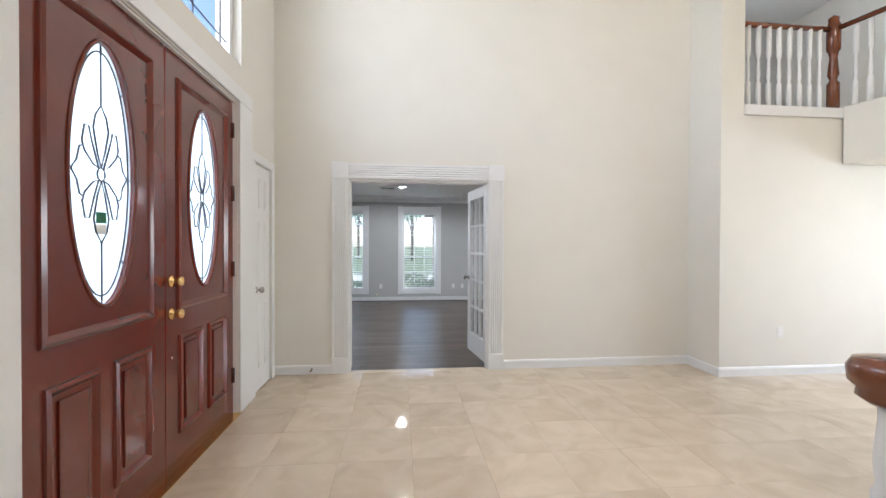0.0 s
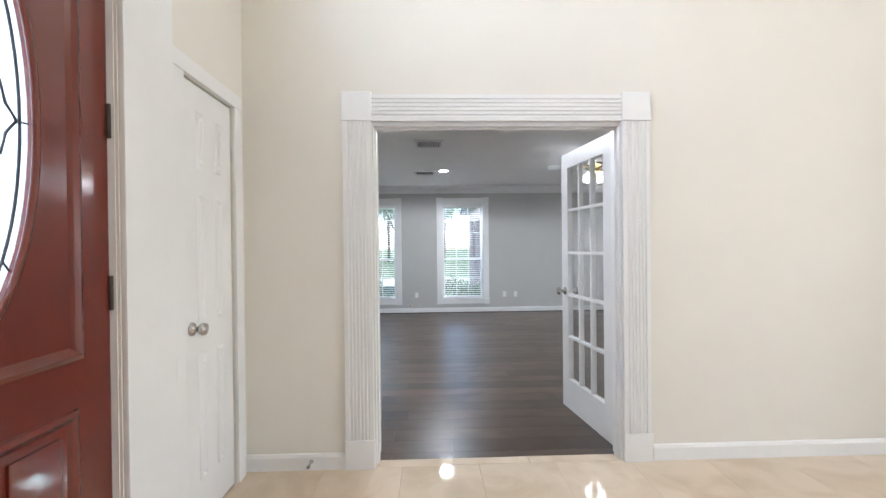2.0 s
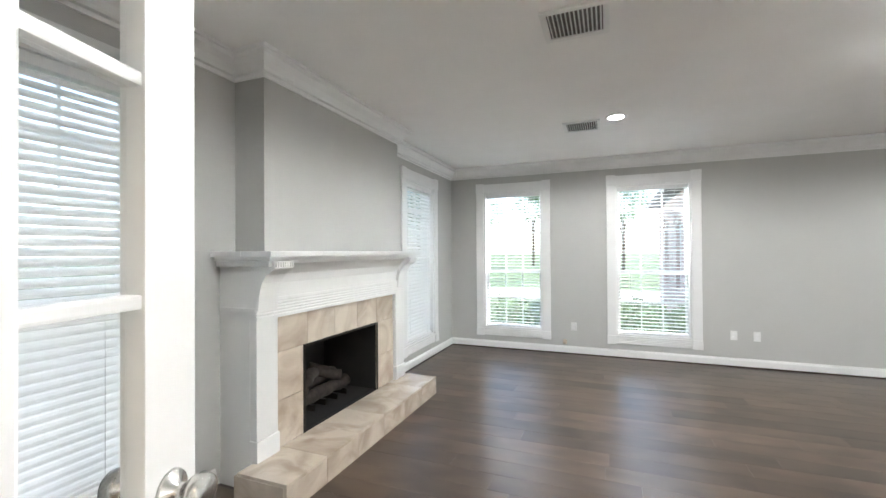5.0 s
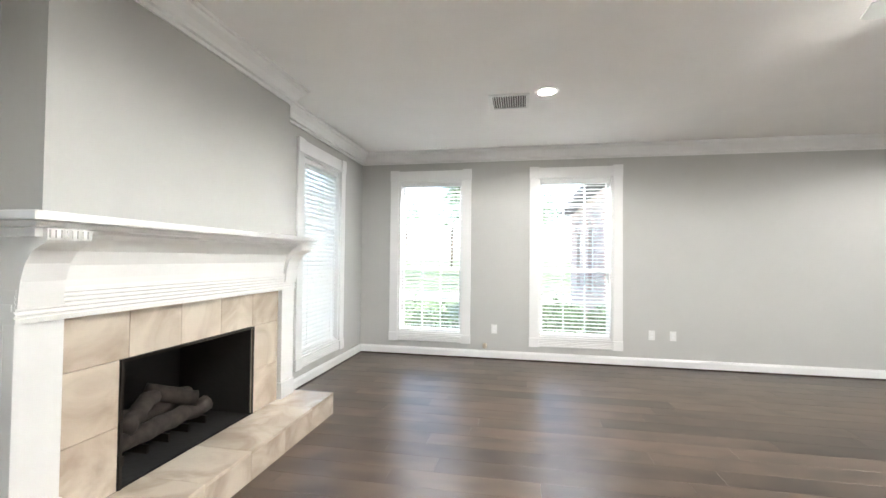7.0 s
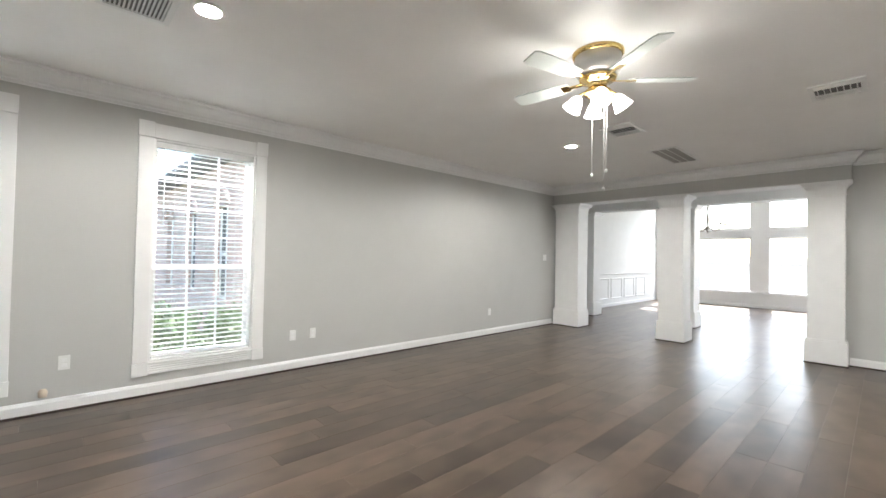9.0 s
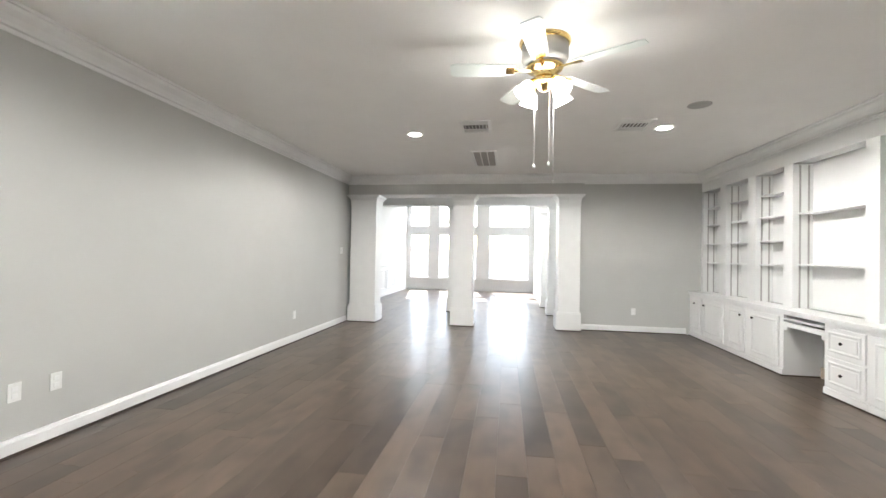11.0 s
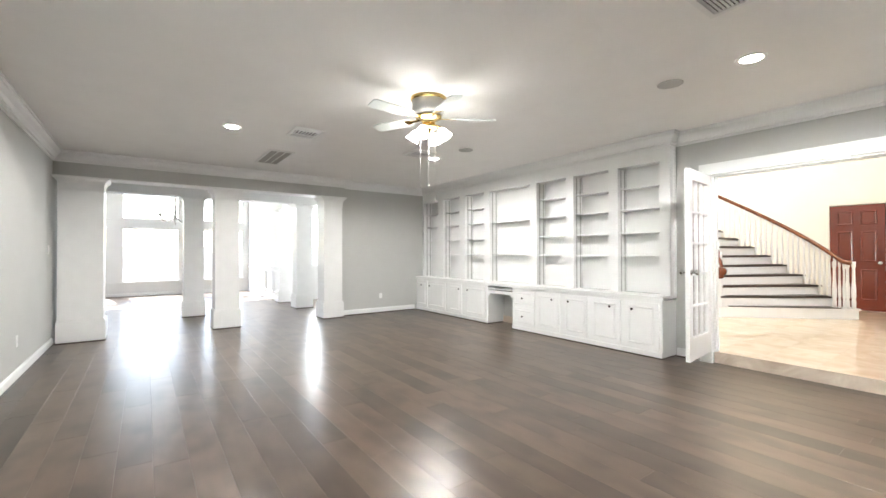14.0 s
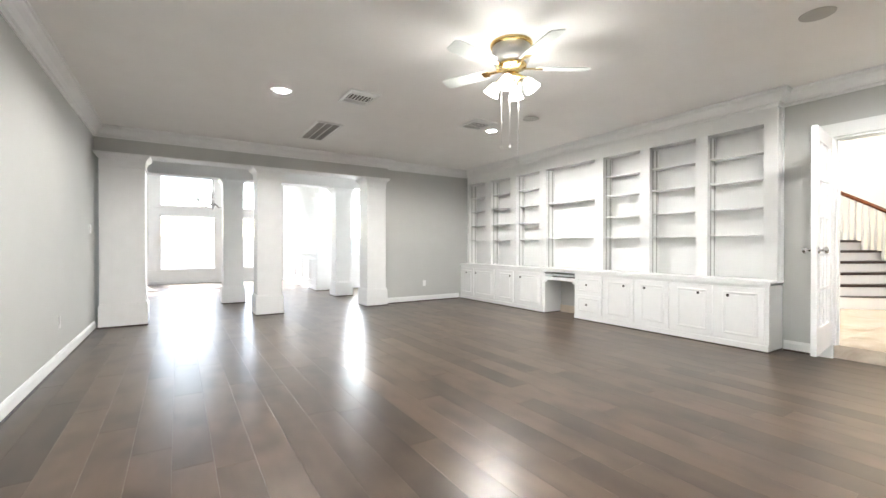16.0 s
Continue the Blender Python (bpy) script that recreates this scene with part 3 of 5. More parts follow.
def window(index, x, y, turn, w, tilt_low, tilt_high, fluted_apron=True):
    """A tall double-hung window in a hole w wide; the room lies towards -y of its own frame."""
    z0, z1 = WZ0, WZ1
    o = tagged(new("window_%d" % index), "tall white double-hung window with grid panes", "window", kind="structure")
    o.matrix_world = pose(x, y, 0, 0, 0, turn)
    h = w / 2
    c = 0.115
    part("jamb", join(cube(-h, 0.0, z0, -h + 0.02, 0.2, z1), cube(h - 0.02, 0.0, z0, h, 0.2, z1), cube(-h + 0.02, 0, z1 - 0.02, h - 0.02, 0.2, z1), cube(-h + 0.02, 0, z0, h - 0.02, 0.2, z0 + 0.02)), WHITE, o)
    for s in (-1, 1):
        part("casing", cube(s * h, -0.02, z0 + 0.001, s * (h + c), 0, z1 - 0.001, 0.004), WHITE, o)
        part("corner_block", cube(s * (h - 0.001), -0.028, z1, s * (h + c + 0.004), 0, z1 + c + 0.03, 0.004), WHITE, o)
        part("corner_block", cube(s * (h - 0.001), -0.028, z0 - c, s * (h + c + 0.004), 0, z0, 0.004), WHITE, o)
    for zz, hh in ((z1, c + 0.018), (z0 - c + 0.01, c - 0.01)):
        bm = fluted(hh, w - 0.004, 0.022, 4) if zz < z1 else moved(cube(0, -0.02, 0, hh, 0, w - 0.004, 0.003), Matrix.Identity(4))
        part("head_casing" if zz == z1 else "apron", moved(bm, Matrix.Translation((-h + 0.002, 0, zz + hh)) @ Matrix.Rotation(radians(90), 4, "Y")), WHITE, o)
    mid = z0 + (z1 - z0) * 0.42
    for k, (a, b, yy, rows) in enumerate(((mid - 0.02, z1 - 0.02, 0.13, 4), (z0 + 0.02, mid + 0.02, 0.10, 2))):
        sash = part("sash", join(cube(-h + 0.02, yy, a, -h + 0.055, yy + 0.03, b), cube(h - 0.055, yy, a, h - 0.02, yy + 0.03, b), cube(-h + 0.055, yy, a, h - 0.055, yy + 0.03, a + 0.04), cube(-h + 0.055, yy, b - 0.04, h - 0.055, yy + 0.03, b)), WHITE, o)
        pane = part("pane", cube(-h + 0.05, yy + 0.012, a + 0.03, h - 0.05, yy + 0.017, b - 0.03), GLASS, sash)
        pane.visible_shadow = False
        for i in (1, 2):
            xx = -h + 0.055 + (w - 0.11) * i / 3
            part("muntin", cube(xx - 0.008, yy + 0.002, a + 0.04, xx + 0.008, yy + 0.028, b - 0.04), WHITE, sash)
        for i in range(1, rows):
            zz = a + 0.04 + (b - a - 0.08) * i / rows
            part("muntin", cube(-h + 0.055, yy + 0.004, zz - 0.008, h - 0.055, yy + 0.026, zz + 0.008), WHITE, sash)
    b = thing("window_blind", "white two-inch slatted window blind, lowered", "blind", group="window blinds")
    b.matrix_world = pose(x, y, 0, 0, 0, turn)
    part("headrail", cube(-h + 0.025, 0.018, z1 - 0.075, h - 0.025, 0.085, z1 - 0.022, 0.004), SLAT, b)
    me = slat_mesh(w - 0.06)
    n = 42
    for i in range(n):
        f = i / (n - 1)
        zz = z1 - 0.1 - (z1 - z0 - 0.16) * f
        s = part("slat", me, SLAT, b)
        s.matrix_local = pose(0, 0.052, zz, tilt_high + (tilt_low - tilt_high) * (1 if f > 0.62 else 0), 0, 0)
    part("bottom_rail", cube(-h + 0.03, 0.03, z0 + 0.022, h - 0.03, 0.078, z0 + 0.04, 0.003), SLAT, b)
    for xx in (-w * 0.3, w * 0.3):
        part("ladder_cord", tube([(xx, 0.026, z0 + 0.04), (xx, 0.026, z1 - 0.07)], 0.0012, sides=4), SLAT, b)
    part("tilt_wand", tube([(-h + 0.09, 0.012, z1 - 0.08), (-h + 0.09, 0.012, z1 - 0.8)], 0.004), SLAT, b)
    return o


window(1, sum(WIN_A) / 2, NY, 0, WIN_A[1] - WIN_A[0], 8, 2)
window(2, sum(WIN_B) / 2, NY, 0, WIN_B[1] - WIN_B[0], 8, 2)
window(3, WX, sum(WIN_C) / 2, 90, WIN_C[1] - WIN_C[0], 60, 60)
window(4, WX, sum(WIN_D) / 2, 90, WIN_D[1] - WIN_D[0], 58, 58)


def plain_window(index, y0, y1, z0, z1, x, bars):
    o = tagged(new("window_%d" % index), "large white framed window with bright daylight", "window", kind="structure")
    o.matrix_world = pose(x, 0, 0)
    part("window_frame", join(cube(0, y0, z0, 0.16, y0 + 0.05, z1), cube(0, y1 - 0.05, z0, 0.16, y1, z1), cube(0, y0 + 0.05, z0, 0.16, y1 - 0.05, z0 + 0.05), cube(0, y0 + 0.05, z1 - 0.05, 0.16, y1 - 0.05, z1)), WHITE, o)
    p = part("pane", cube(0.08, y0 + 0.05, z0 + 0.05, 0.086, y1 - 0.05, z1 - 0.05), GLASS, o)
    p.visible_shadow = False
    part("window_sill", cube(-0.05, y0 - 0.08, z0 - 0.03, 0.0, y1 + 0.08, z0 - 0.002, 0.006), WHITE, o)
    for b in bars:
        part("muntin", cube(0.06, y0 + 0.05, b - 0.012, 0.1, y1 - 0.05, b + 0.012), WHITE, o)


for i, (a, b) in enumerate(wins):
    plain_window(5 + 2 * i, a, b, 0.42, 2.08, FX, (1.25,))
    plain_window(6 + 2 * i, a, b, 2.28, 3.25, FX, ())
    s = thing("roller_shade", "white roller shade rolled up at the window head", "blind", FX - 0.04, 0, 0, group="roller shades")
    part("roll", lathe([(0.03, a + 0.02), (0.03, b - 0.02)], 12, (0, 0, 2.02), "y"), SLAT, s)
plain_window(12, 5.0, 6.3, 0.9, 2.3, 10.42, (1.6,))


# ---- doors ----
def knob(parent, x, y, z, mat, out=-1):
    """A round door knob on the face y, standing out along -y or +y."""
    s = out
    prof = [(0.001, 0), (0.032, 0), (0.03, 0.006 * s), (0.012, 0.012 * s), (0.011, 0.03 * s), (0.024, 0.038 * s), (0.03, 0.05 * s), (0.026, 0.063 * s), (0.012, 0.069 * s), (0.001, 0.07 * s)]
    return part("door_knob", lathe(prof, 18, (x, y, z), "y"), mat, parent, "round metal knob")


def french_leaf(hx, hy, turn, flip):
    """A fifteen-light door leaf, hinged at x = 0 of its own frame and running to +x; 0.74 wide."""
    d = thing("french_door", "white fifteen-pane french door standing open", "door", hx, hy, FZ + 0.012, turn, group="french doors")
    w, h, t = 0.735, 2.02, 0.042
    st, tr, br = 0.105, 0.115, 0.235
    part("stile", cube(0, -t / 2, 0, st, t / 2, h, 0.002), WHITE, d)
    part("stile", cube(w - st, -t / 2, 0, w, t / 2, h, 0.002), WHITE, d)
    part("bottom_rail", cube(st, -t / 2, 0, w - st, t / 2, br, 0.002), WHITE, d)
    part("top_rail", cube(st, -t / 2, h - tr, w - st, t / 2, h, 0.002), WHITE, d)
    gw, gh = w - 2 * st, h - tr - br
    for i in (1, 2):
        x = st + gw * i / 3
        part("muntin", cube(x - 0.011, -t * 0.42, br, x + 0.011, t * 0.42, h - tr, 0.005), WHITE, d)
    for j in range(1, 5):
        z = br + gh * j / 5
        part("muntin", cube(st, -t * 0.4, z - 0.011, w - st, t * 0.4, z + 0.011, 0.005), WHITE, d)
    pm = mesh_of("pane", cube(-gw / 6 + 0.012, -0.002, -gh / 10 + 0.012, gw / 6 - 0.012, 0.002, gh / 10 - 0.012), GLASS)
    for i in range(3):
        for j in range(5):
            p = part("pane", pm, GLASS, d)
            p.matrix_local = pose(st + gw * (i + 0.5) / 3, 0, br + gh * (j + 0.5) / 5)
            p.visible_shadow = False
    for s in (-1, 1):
        knob(d, w - 0.055, s * t / 2, 0.93, NICKEL, s)
    for z in (0.2, 1.0, 1.8):
        part("hinge", join(lathe([(0.007, z - 0.05), (0.007, z + 0.05)], 10, (-0.004, flip * (t / 2 + 0.004), 0)), cube(-0.002, flip * t / 2, z - 0.045, 0.03, flip * (t / 2 + 0.002), z + 0.045)), NICKEL, d, "dull metal hinge")
    return d


french_leaf(1.10, 4.568, 97, -1)
french_leaf(-0.43, 4.568, 105, 1)
# jambs and casings of the french doorway
for s, x in ((-1, -0.44), (1, 1.08)):
    structure("door_jamb", cube(x, FY + 0.002, FZ, x - s * 0.022, SY - 0.001, 2.178), WHITE, "white door jamb", "trim")
structure("door_jamb", cube(-0.418, FY + 0.002, 2.156, 1.058, SY - 0.001, 2.178), WHITE, "white head jamb", "trim")
for x0, x1, z0, z1 in ((-0.418, -0.406, FZ, 2.144), (1.046, 1.058, FZ, 2.144), (-0.418, 1.058, 2.144, 2.156)):
    structure("door_stop_bead", cube(x0, 4.45, z0, x1, 4.485, z1, 0.002), WHITE, "white stop bead on the door jamb", "trim")
CW = 0.165
for x in (-0.43 - CW, 1.07):
    structure("door_casing", moved(fluted(CW, 2.18 - FZ - 0.17, 0.024, 6), Matrix.Translation((x, FY, FZ + 0.17))), WHITE, "white fluted door casing", "trim")
    structure("plinth_block", cube(x - 0.004, FY - 0.03, FZ, x + CW + 0.004, FY, FZ + 0.17, 0.004), WHITE, "white casing plinth block", "trim")
    structure("corner_block", cube(x - 0.005, FY - 0.03, 2.18, x + CW + 0.005, FY, 2.35, 0.004), WHITE, "white casing corner block", "trim")
structure("door_casing", moved(fluted(0.155, 1.49, 0.024, 5), Matrix.Translation((-0.425, FY, 2.335)) @ Matrix.Rotation(radians(90), 4, "Y")), WHITE, "white fluted head casing", "trim")
for x0, x1, z0, z1 in ((-0.57, -0.435, 0, 2.178), (1.075, 1.21, 0, 2.178), (-0.57, 1.21, 2.18, 2.31)):
    structure("door_casing", cube(x0, SY, z0, x1, SY + 0.02, z1, 0.004), WHITE, "white door casing on the grey side", "trim")


def oval(cy, cz, ry, rz, n=48, x=0.0):
    return [(x, cy + ry * math.cos(2 * math.pi * i / n), cz + rz * math.sin(2 * math.pi * i / n)) for i in range(n)]


def front_leaf(y0, lock_side, sticker):
    """A panelled entrance door leaf in the yz plane with an oval leaded light; its room face at x = 0."""
    w, h, t = 0.955, DTOP - FZ - 0.02, 0.045
    d = thing("front_door", "glossy mahogany red front door with oval leaded glass", "door", -1.215, y0, FZ + 0.008, group="front doors")
    cy, cz, ry, rz = w / 2, 1.66, 0.212, 0.588
    zs = 0.9
    bm = bmesh.new()
    n = 48
    rings = []
    for x in (-t, 0):
        inner, outer = [], []
        for i in range(n):
            an = 2 * math.pi * i / n
            c, s = math.cos(an), math.sin(an)
            inner.append(bm.verts.new((x, cy + ry * c, cz + rz * s)))
            k = min((w / 2) / max(abs(c), 1e-6), ((h - cz) if s > 0 else (cz - zs)) / max(abs(s), 1e-6))
            outer.append(bm.verts.new((x, cy + k * c, cz + k * s)))
        rings.append((inner, outer))
    (i0, o0), (i1, o1) = rings
    for i in range(n):
        j = (i + 1) % n
        bm.faces.new((i1[i], o1[i], o1[j], i1[j]))
        bm.faces.new((i0[i], i0[j], o0[j], o0[i]))
        bm.faces.new((i0[i], i1[i], i1[j], i0[j]))
        bm.faces.new((o0[i], o0[j], o1[j], o1[i]))
    box(bm, -t, 0, 0, 0, w, zs)
    # fill the four corners left by the radial outline
    for sy in (0, w):
        for sz in (zs, h):
            near = sorted(range(n), key=lambda i: (o1[i].co.y - sy) ** 2 + (o1[i].co.z - sz) ** 2)[:2]
            a, b = near
            if (o1[a].co - o1[b].co).length > 0.001:
                for x, o in ((0, o1), (-t, o0)):
                    cv = bm.verts.new((x, sy, sz))
                    try:
                        bm.faces.new((o[a].co and o[a], o[b], cv))
                    except ValueError:
                        pass
    bmesh.ops.recalc_face_normals(bm, faces=bm.faces[:])
    slab = part("slab", bm, RED, d)

    def moulding(a, b, z0, z1, wd=0.035, tk=0.016):
        return moved(frame_rect(a, b, z0, z1, wd, tk), Matrix.Rotation(radians(90), 4, "Z"))
    part("oval_moulding", tube(oval(cy, cz, ry + 0.004, rz + 0.004, 64, 0.0), 0.010, True, 8), RED, d)
    part("panel_moulding", moulding(0.12, w - 0.12, 0.95, h - 0.13, 0.045, 0.02), RED, d)
    for a, b in ((0.14, 0.43), (w - 0.43, w - 0.14)):
        part("panel_moulding", moulding(a, b, 0.2, 0.8, 0.04, 0.018), RED, d)
        part("raised_panel", cube(0.0, a + 0.065, 0.265, 0.01, b - 0.065, 0.735, 0.006), RED, d)
    gl = bmesh.new()
    for x in (-0.026, -0.02):
        gl.faces.new([gl.verts.new(p) for p in oval(cy, cz, ry - 0.001, rz - 0.001, 48, x)])
    g = part("oval_glass", gl, FROST, d, "frosted leaded glass")
    g.visible_shadow = False
    lead = bmesh.new()
    X = -0.016
    tube(oval(cy, cz, ry - 0.028, rz - 0.04, 56, X), 0.0042, True, 5, lead)
    tube(oval(cy, cz, 0.024, 0.03, 16, X), 0.0042, True, 5, lead)
    for k in range(8):
        an = 2 * math.pi * k / 8
        for e0, e1 in ((ry - 0.028, ry - 0.003),):
            tube([(X, cy + e0 * math.cos(an), cz + (rz - 0.04) * math.sin(an)), (X, cy + e1 * math.cos(an), cz + (rz - 0.003) * math.sin(an))], 0.003, sides=5, bm=lead)
    for s in (1, -1):
        tube([(X, cy, cz + s * 0.31), (X, cy, cz + s * (rz - 0.02))], 0.0042, sides=5, bm=lead)
        petal = [(0, 0.03), (0.025, 0.1), (0.048, 0.2), (0.035, 0.26), (0, 0.31), (-0.035, 0.26), (-0.048, 0.2), (-0.025, 0.1)]
        tube([(X, cy + p, cz + s * q) for p, q in petal], 0.0042, True, 5, lead)
        for sd in (1, -1):
            petal = [(0.015, 0.025), (0.05, 0.12), (0.075, 0.2), (0.1, 0.2), (0.115, 0.13), (0.1, 0.09), (0.05, 0.04)]
            tube([(X, cy + sd * p, cz + s * q) for p, q in petal], 0.0042, True, 5, lead)
            side = [(0.105, 0.11), (0.13, 0.1), (0.145, 0.04), (0.175, 0.0)]
            tube([(X, cy + sd * p, cz + s * q) for p, q in side], 0.0042, sides=5, bm=lead)
    part("leading", lead, LEAD, d, "dark lead came in a flower pattern")
    if sticker:
        part("sticker", cube(-0.0155, cy - 0.035, cz - 0.22, -0.0145, cy + 0.03, cz - 0.17), STICKER, d, "small green sticker")
        part("sticker", cube(-0.0155, cy - 0.033, cz - 0.27, -0.0145, cy + 0.028, cz - 0.225), PLATE, d, "small white sticker")
    if lock_side:
        for z, r in ((1.13, 0.03), (0.94, 0.03)):
            prof = [(0.001, 0), (0.036, 0), (0.034, 0.008), (0.014, 0.014), (0.013, 0.03), (r * 0.8, 0.036), (r, 0.05), (r * 0.8, 0.064), (0.001, 0.07)]
            part("door_knob", lathe(prof, 20, (0, 0.06, z), "x"), BRASS, d, "polished brass knob")
        part("peg", lathe([(0.001, 0), (0.012, 0), (0.012, 0.006), (0.001, 0.008)], 12, (0, 0.06, 0.68), "x"), NICKEL, d)
    yh = 0.0 if not lock_side else w
    for z in (0.3, 1.15, 1.75, 2.25):
        part("hinge", lathe([(0.009, z - 0.06), (0.009, z + 0.06)], 10, (0.006, yh, 0)), PLATE if not lock_side else DARKWOOD, d)
    return d


front_leaf(1.51, False, True)
front_leaf(2.472, True, False)
structure("door_frame", join(cube(-1.36, DY0, FZ, -1.19, DY0 + 0.008, DTOP), cube(-1.36, DY1 - 0.003, FZ, -1.19, DY1, DTOP), cube(-1.36, DY0, DTOP - 0.012, -1.19, DY1, DTOP)), WHITE, "white frame of the double front doors", "trim")
for y0, y1, z0, z1 in ((1.38, 1.497, FZ, 2.625), (3.433, 3.716, FZ, 2.625), (1.38, 3.716, 2.627, 2.74)):
    structure("door_casing", cube(-1.18, y0, z0, -1.158, y1, z1, 0.005), WHITE, "white casing of the front doors", "trim")
structure("threshold", cube(-1.3, DY0, FZ - 0.005, -1.15, DY1, FZ + 0.006, 0.002), BRASS, "brass door threshold strip", "trim")
# transom over the front doors
o = tagged(new("window_13"), "arched-height leaded transom window over the doors", "window", kind="structure")
o.matrix_world = pose(-1.28, 0, 0)
part("window_frame", join(cube(-0.03, 1.35, 2.93, 0.03, 1.41, 5.0), cube(-0.03, 3.46, 2.93, 0.03, 3.52, 5.0), cube(-0.03, 1.41, 2.93, 0.03, 3.46, 2.99), cube(-0.03, 1.41, 4.94, 0.03, 3.46, 5.0)), WHITE, o)
p = part("pane", cube(-0.004, 1.41, 2.99, 0.0, 3.46, 4.94), GLASS, o)
p.visible_shadow = False
lead = bmesh.new()
for y in (1.52, 1.95, 2.435, 2.92, 3.35):
    tube([(0.004, y, 2.99), (0.004, y, 4.94)], 0.006, sides=5, bm=lead)
for z in (3.1, 3.7, 4.3):
    tube([(0.004, 1.41, z), (0.004, 3.46, z)], 0.006, sides=5, bm=lead)
part("leading", lead, LEAD, o)


def panel_door(name, label, x, y, turn, w, h, mat, handle, panels=6, group=""):
    """A six-panel door: width along x, faces at y = 0 and -0.04."""
    d = thing(name, label, "door", x, y, FZ + 0.01, turn, group)
    part("slab", cube(0, -0.04, 0, w, 0, h, 0.003), mat, d)
    m = 0.11
    cols = [(m, w / 2 - 0.05), (w / 2 + 0.05, w - m)]
    for a, b in cols:
        for z0, z1 in ((0.2, 0.8), (0.95, 1.55), (1.68, h - 0.12)):
            part("panel_moulding", moved(frame_rect(a, b, z0, z1, 0.03, 0.01), Matrix.Translation((0, -0.04, 0))), mat, d)
            part("raised_panel", cube(a + 0.045, -0.048, z0 + 0.045, b - 0.045, -0.04, z1 - 0.045, 0.005), mat, d)
    knob(d, handle, -0.04, 0.93, NICKEL, -1)
    return d


# narrow closet door beside the front doors; its face looks along +x
panel_door("closet_door", "narrow white panelled closet door, closed", -1.225, 3.815, 90, 0.45, 2.07, WHITE, 0.06)
for y0, y1, z0, z1 in ((3.72, 3.80, FZ, 2.222), (4.28, 4.36, FZ, 2.222), (3.72, 4.36, 2.224, 2.3)):
    structure("door_casing", cube(-1.18, y0, z0, -1.162, y1, z1, 0.005), WHITE, "white casing of the closet door", "trim")
panel_door("back_door", "dark red six-panel wooden door, closed", 1.285, -1.60, 180, 0.79, 2.07, RED, 0.72, group="back doors")
shelves = thing("closet_shelving", "dark red wooden shelves in the open closet", "shelving", 0, 0, FZ)
part("back_board", cube(-0.35, -2.12, 0.16, 0.48, -2.1, 2.08), RED, shelves)
part("side_board", cube(-0.37, -2.12, 0.16, -0.35, -1.77, 2.08), RED, shelves)
part("side_board", cube(0.48, -2.12, 0.16, 0.5, -1.77, 2.08), RED, shelves)
part("kick_board", cube(-0.37, -2.1, 0.0, 0.5, -1.78, 0.158), WHITE, shelves, "white kick board")
for z in (0.16, 0.62, 0.9, 1.18, 1.46, 1.74, 2.06):
    part("shelf", cube(-0.349, -2.099, z, 0.479, -1.78, z + 0.022, 0.002), RED, shelves)

# ---- fireplace ----
FP0, FP1, HZ = 6.70, 8.66, 0.175
structure("chimney_breast", join(walled("x", BRX - 0.1, BRX, BR0, BR1, 0, CZ, [(7.06, 8.27, 0.1, 0.9)]), cube(WX, BR0, 0, BRX - 0.1, BR0 + 0.1, CZ), cube(WX, BR1 - 0.1, 0, BRX - 0.1, BR1, CZ)), GREY, "grey chimney breast", "wall")
fire = thing("firebox", "sooty black open firebox", "firebox", 0, 0, 0)
for name, b in (("back_lining", (-2.6, 7.0, 0.14, -2.55, 8.33, 0.9)), ("side_lining", (-2.55, 7.062, 0.14, BRX, 7.16, 0.898)), ("side_lining", (-2.55, 8.17, 0.14, BRX, 8.268, 0.898)), ("throat_lining", (-2.55, 7.161, 0.8, BRX, 8.169, 0.898)), ("floor_lining", (-2.55, 7.161, 0.102, BRX, 8.169, HZ - 0.002))):
    part(name, cube(*b), BLACK, fire)
part("metal_trim", join(cube(BRX + 0.026, 7.155, HZ, BRX + 0.032, 7.17, 0.8), cube(BRX + 0.026, 8.16, HZ, BRX + 0.032, 8.175, 0.8), cube(BRX + 0.026, 7.17, 0.785, BRX + 0.032, 8.16, 0.8)), BRONZE, fire)
logs = thing("gas_log_set", "pale ceramic gas logs on a dark grate", "logs", -2.2, 7.66, HZ)
for i, (p, q, r) in enumerate((((-0.02, -0.36, 0.1), (0.0, 0.36, 0.1), 0.055), ((-0.14, -0.3, 0.15), (-0.12, 0.33, 0.17), 0.065), ((0.0, -0.25, 0.16), (-0.1, 0.05, 0.27), 0.05), ((0.03, 0.25, 0.17), (-0.12, 0.0, 0.3), 0.05))):
    pts = [Vector(p).lerp(Vector(q), k / 8) + Vector((random.uniform(-1, 1), 0, random.uniform(-1, 1))) * 0.012 for k in range(9)]
    part("log", tube(pts, r, sides=10), LOG, logs)
for y in (-0.3, -0.15, 0, 0.15, 0.3):
    part("grate_bar", cube(-0.2, y - 0.008, 0.0, 0.06, y + 0.008, 0.05), BRONZE, logs)
hearth = thing("hearth", "raised cream marble hearth with polished slabs", "hearth", 0, 0, 0)
HX = -1.58
part("core", cube(BRX, 6.6, 0.0, HX - 0.022, 8.71, HZ - 0.022), GROUT, hearth)
ys = [6.58 + i * (8.73 - 6.58) / 6 for i in range(7)]
for a, b in zip(ys, ys[1:]):
    part("slab", cube(BRX + 0.025, a + 0.001, HZ - 0.02, HX, b - 0.001, HZ, 0.003), TILE2, hearth)
    part("slab", cube(HX - 0.02, a + 0.001, 0.003, HX, b - 0.001, HZ - 0.021, 0.002), TILE2, hearth)
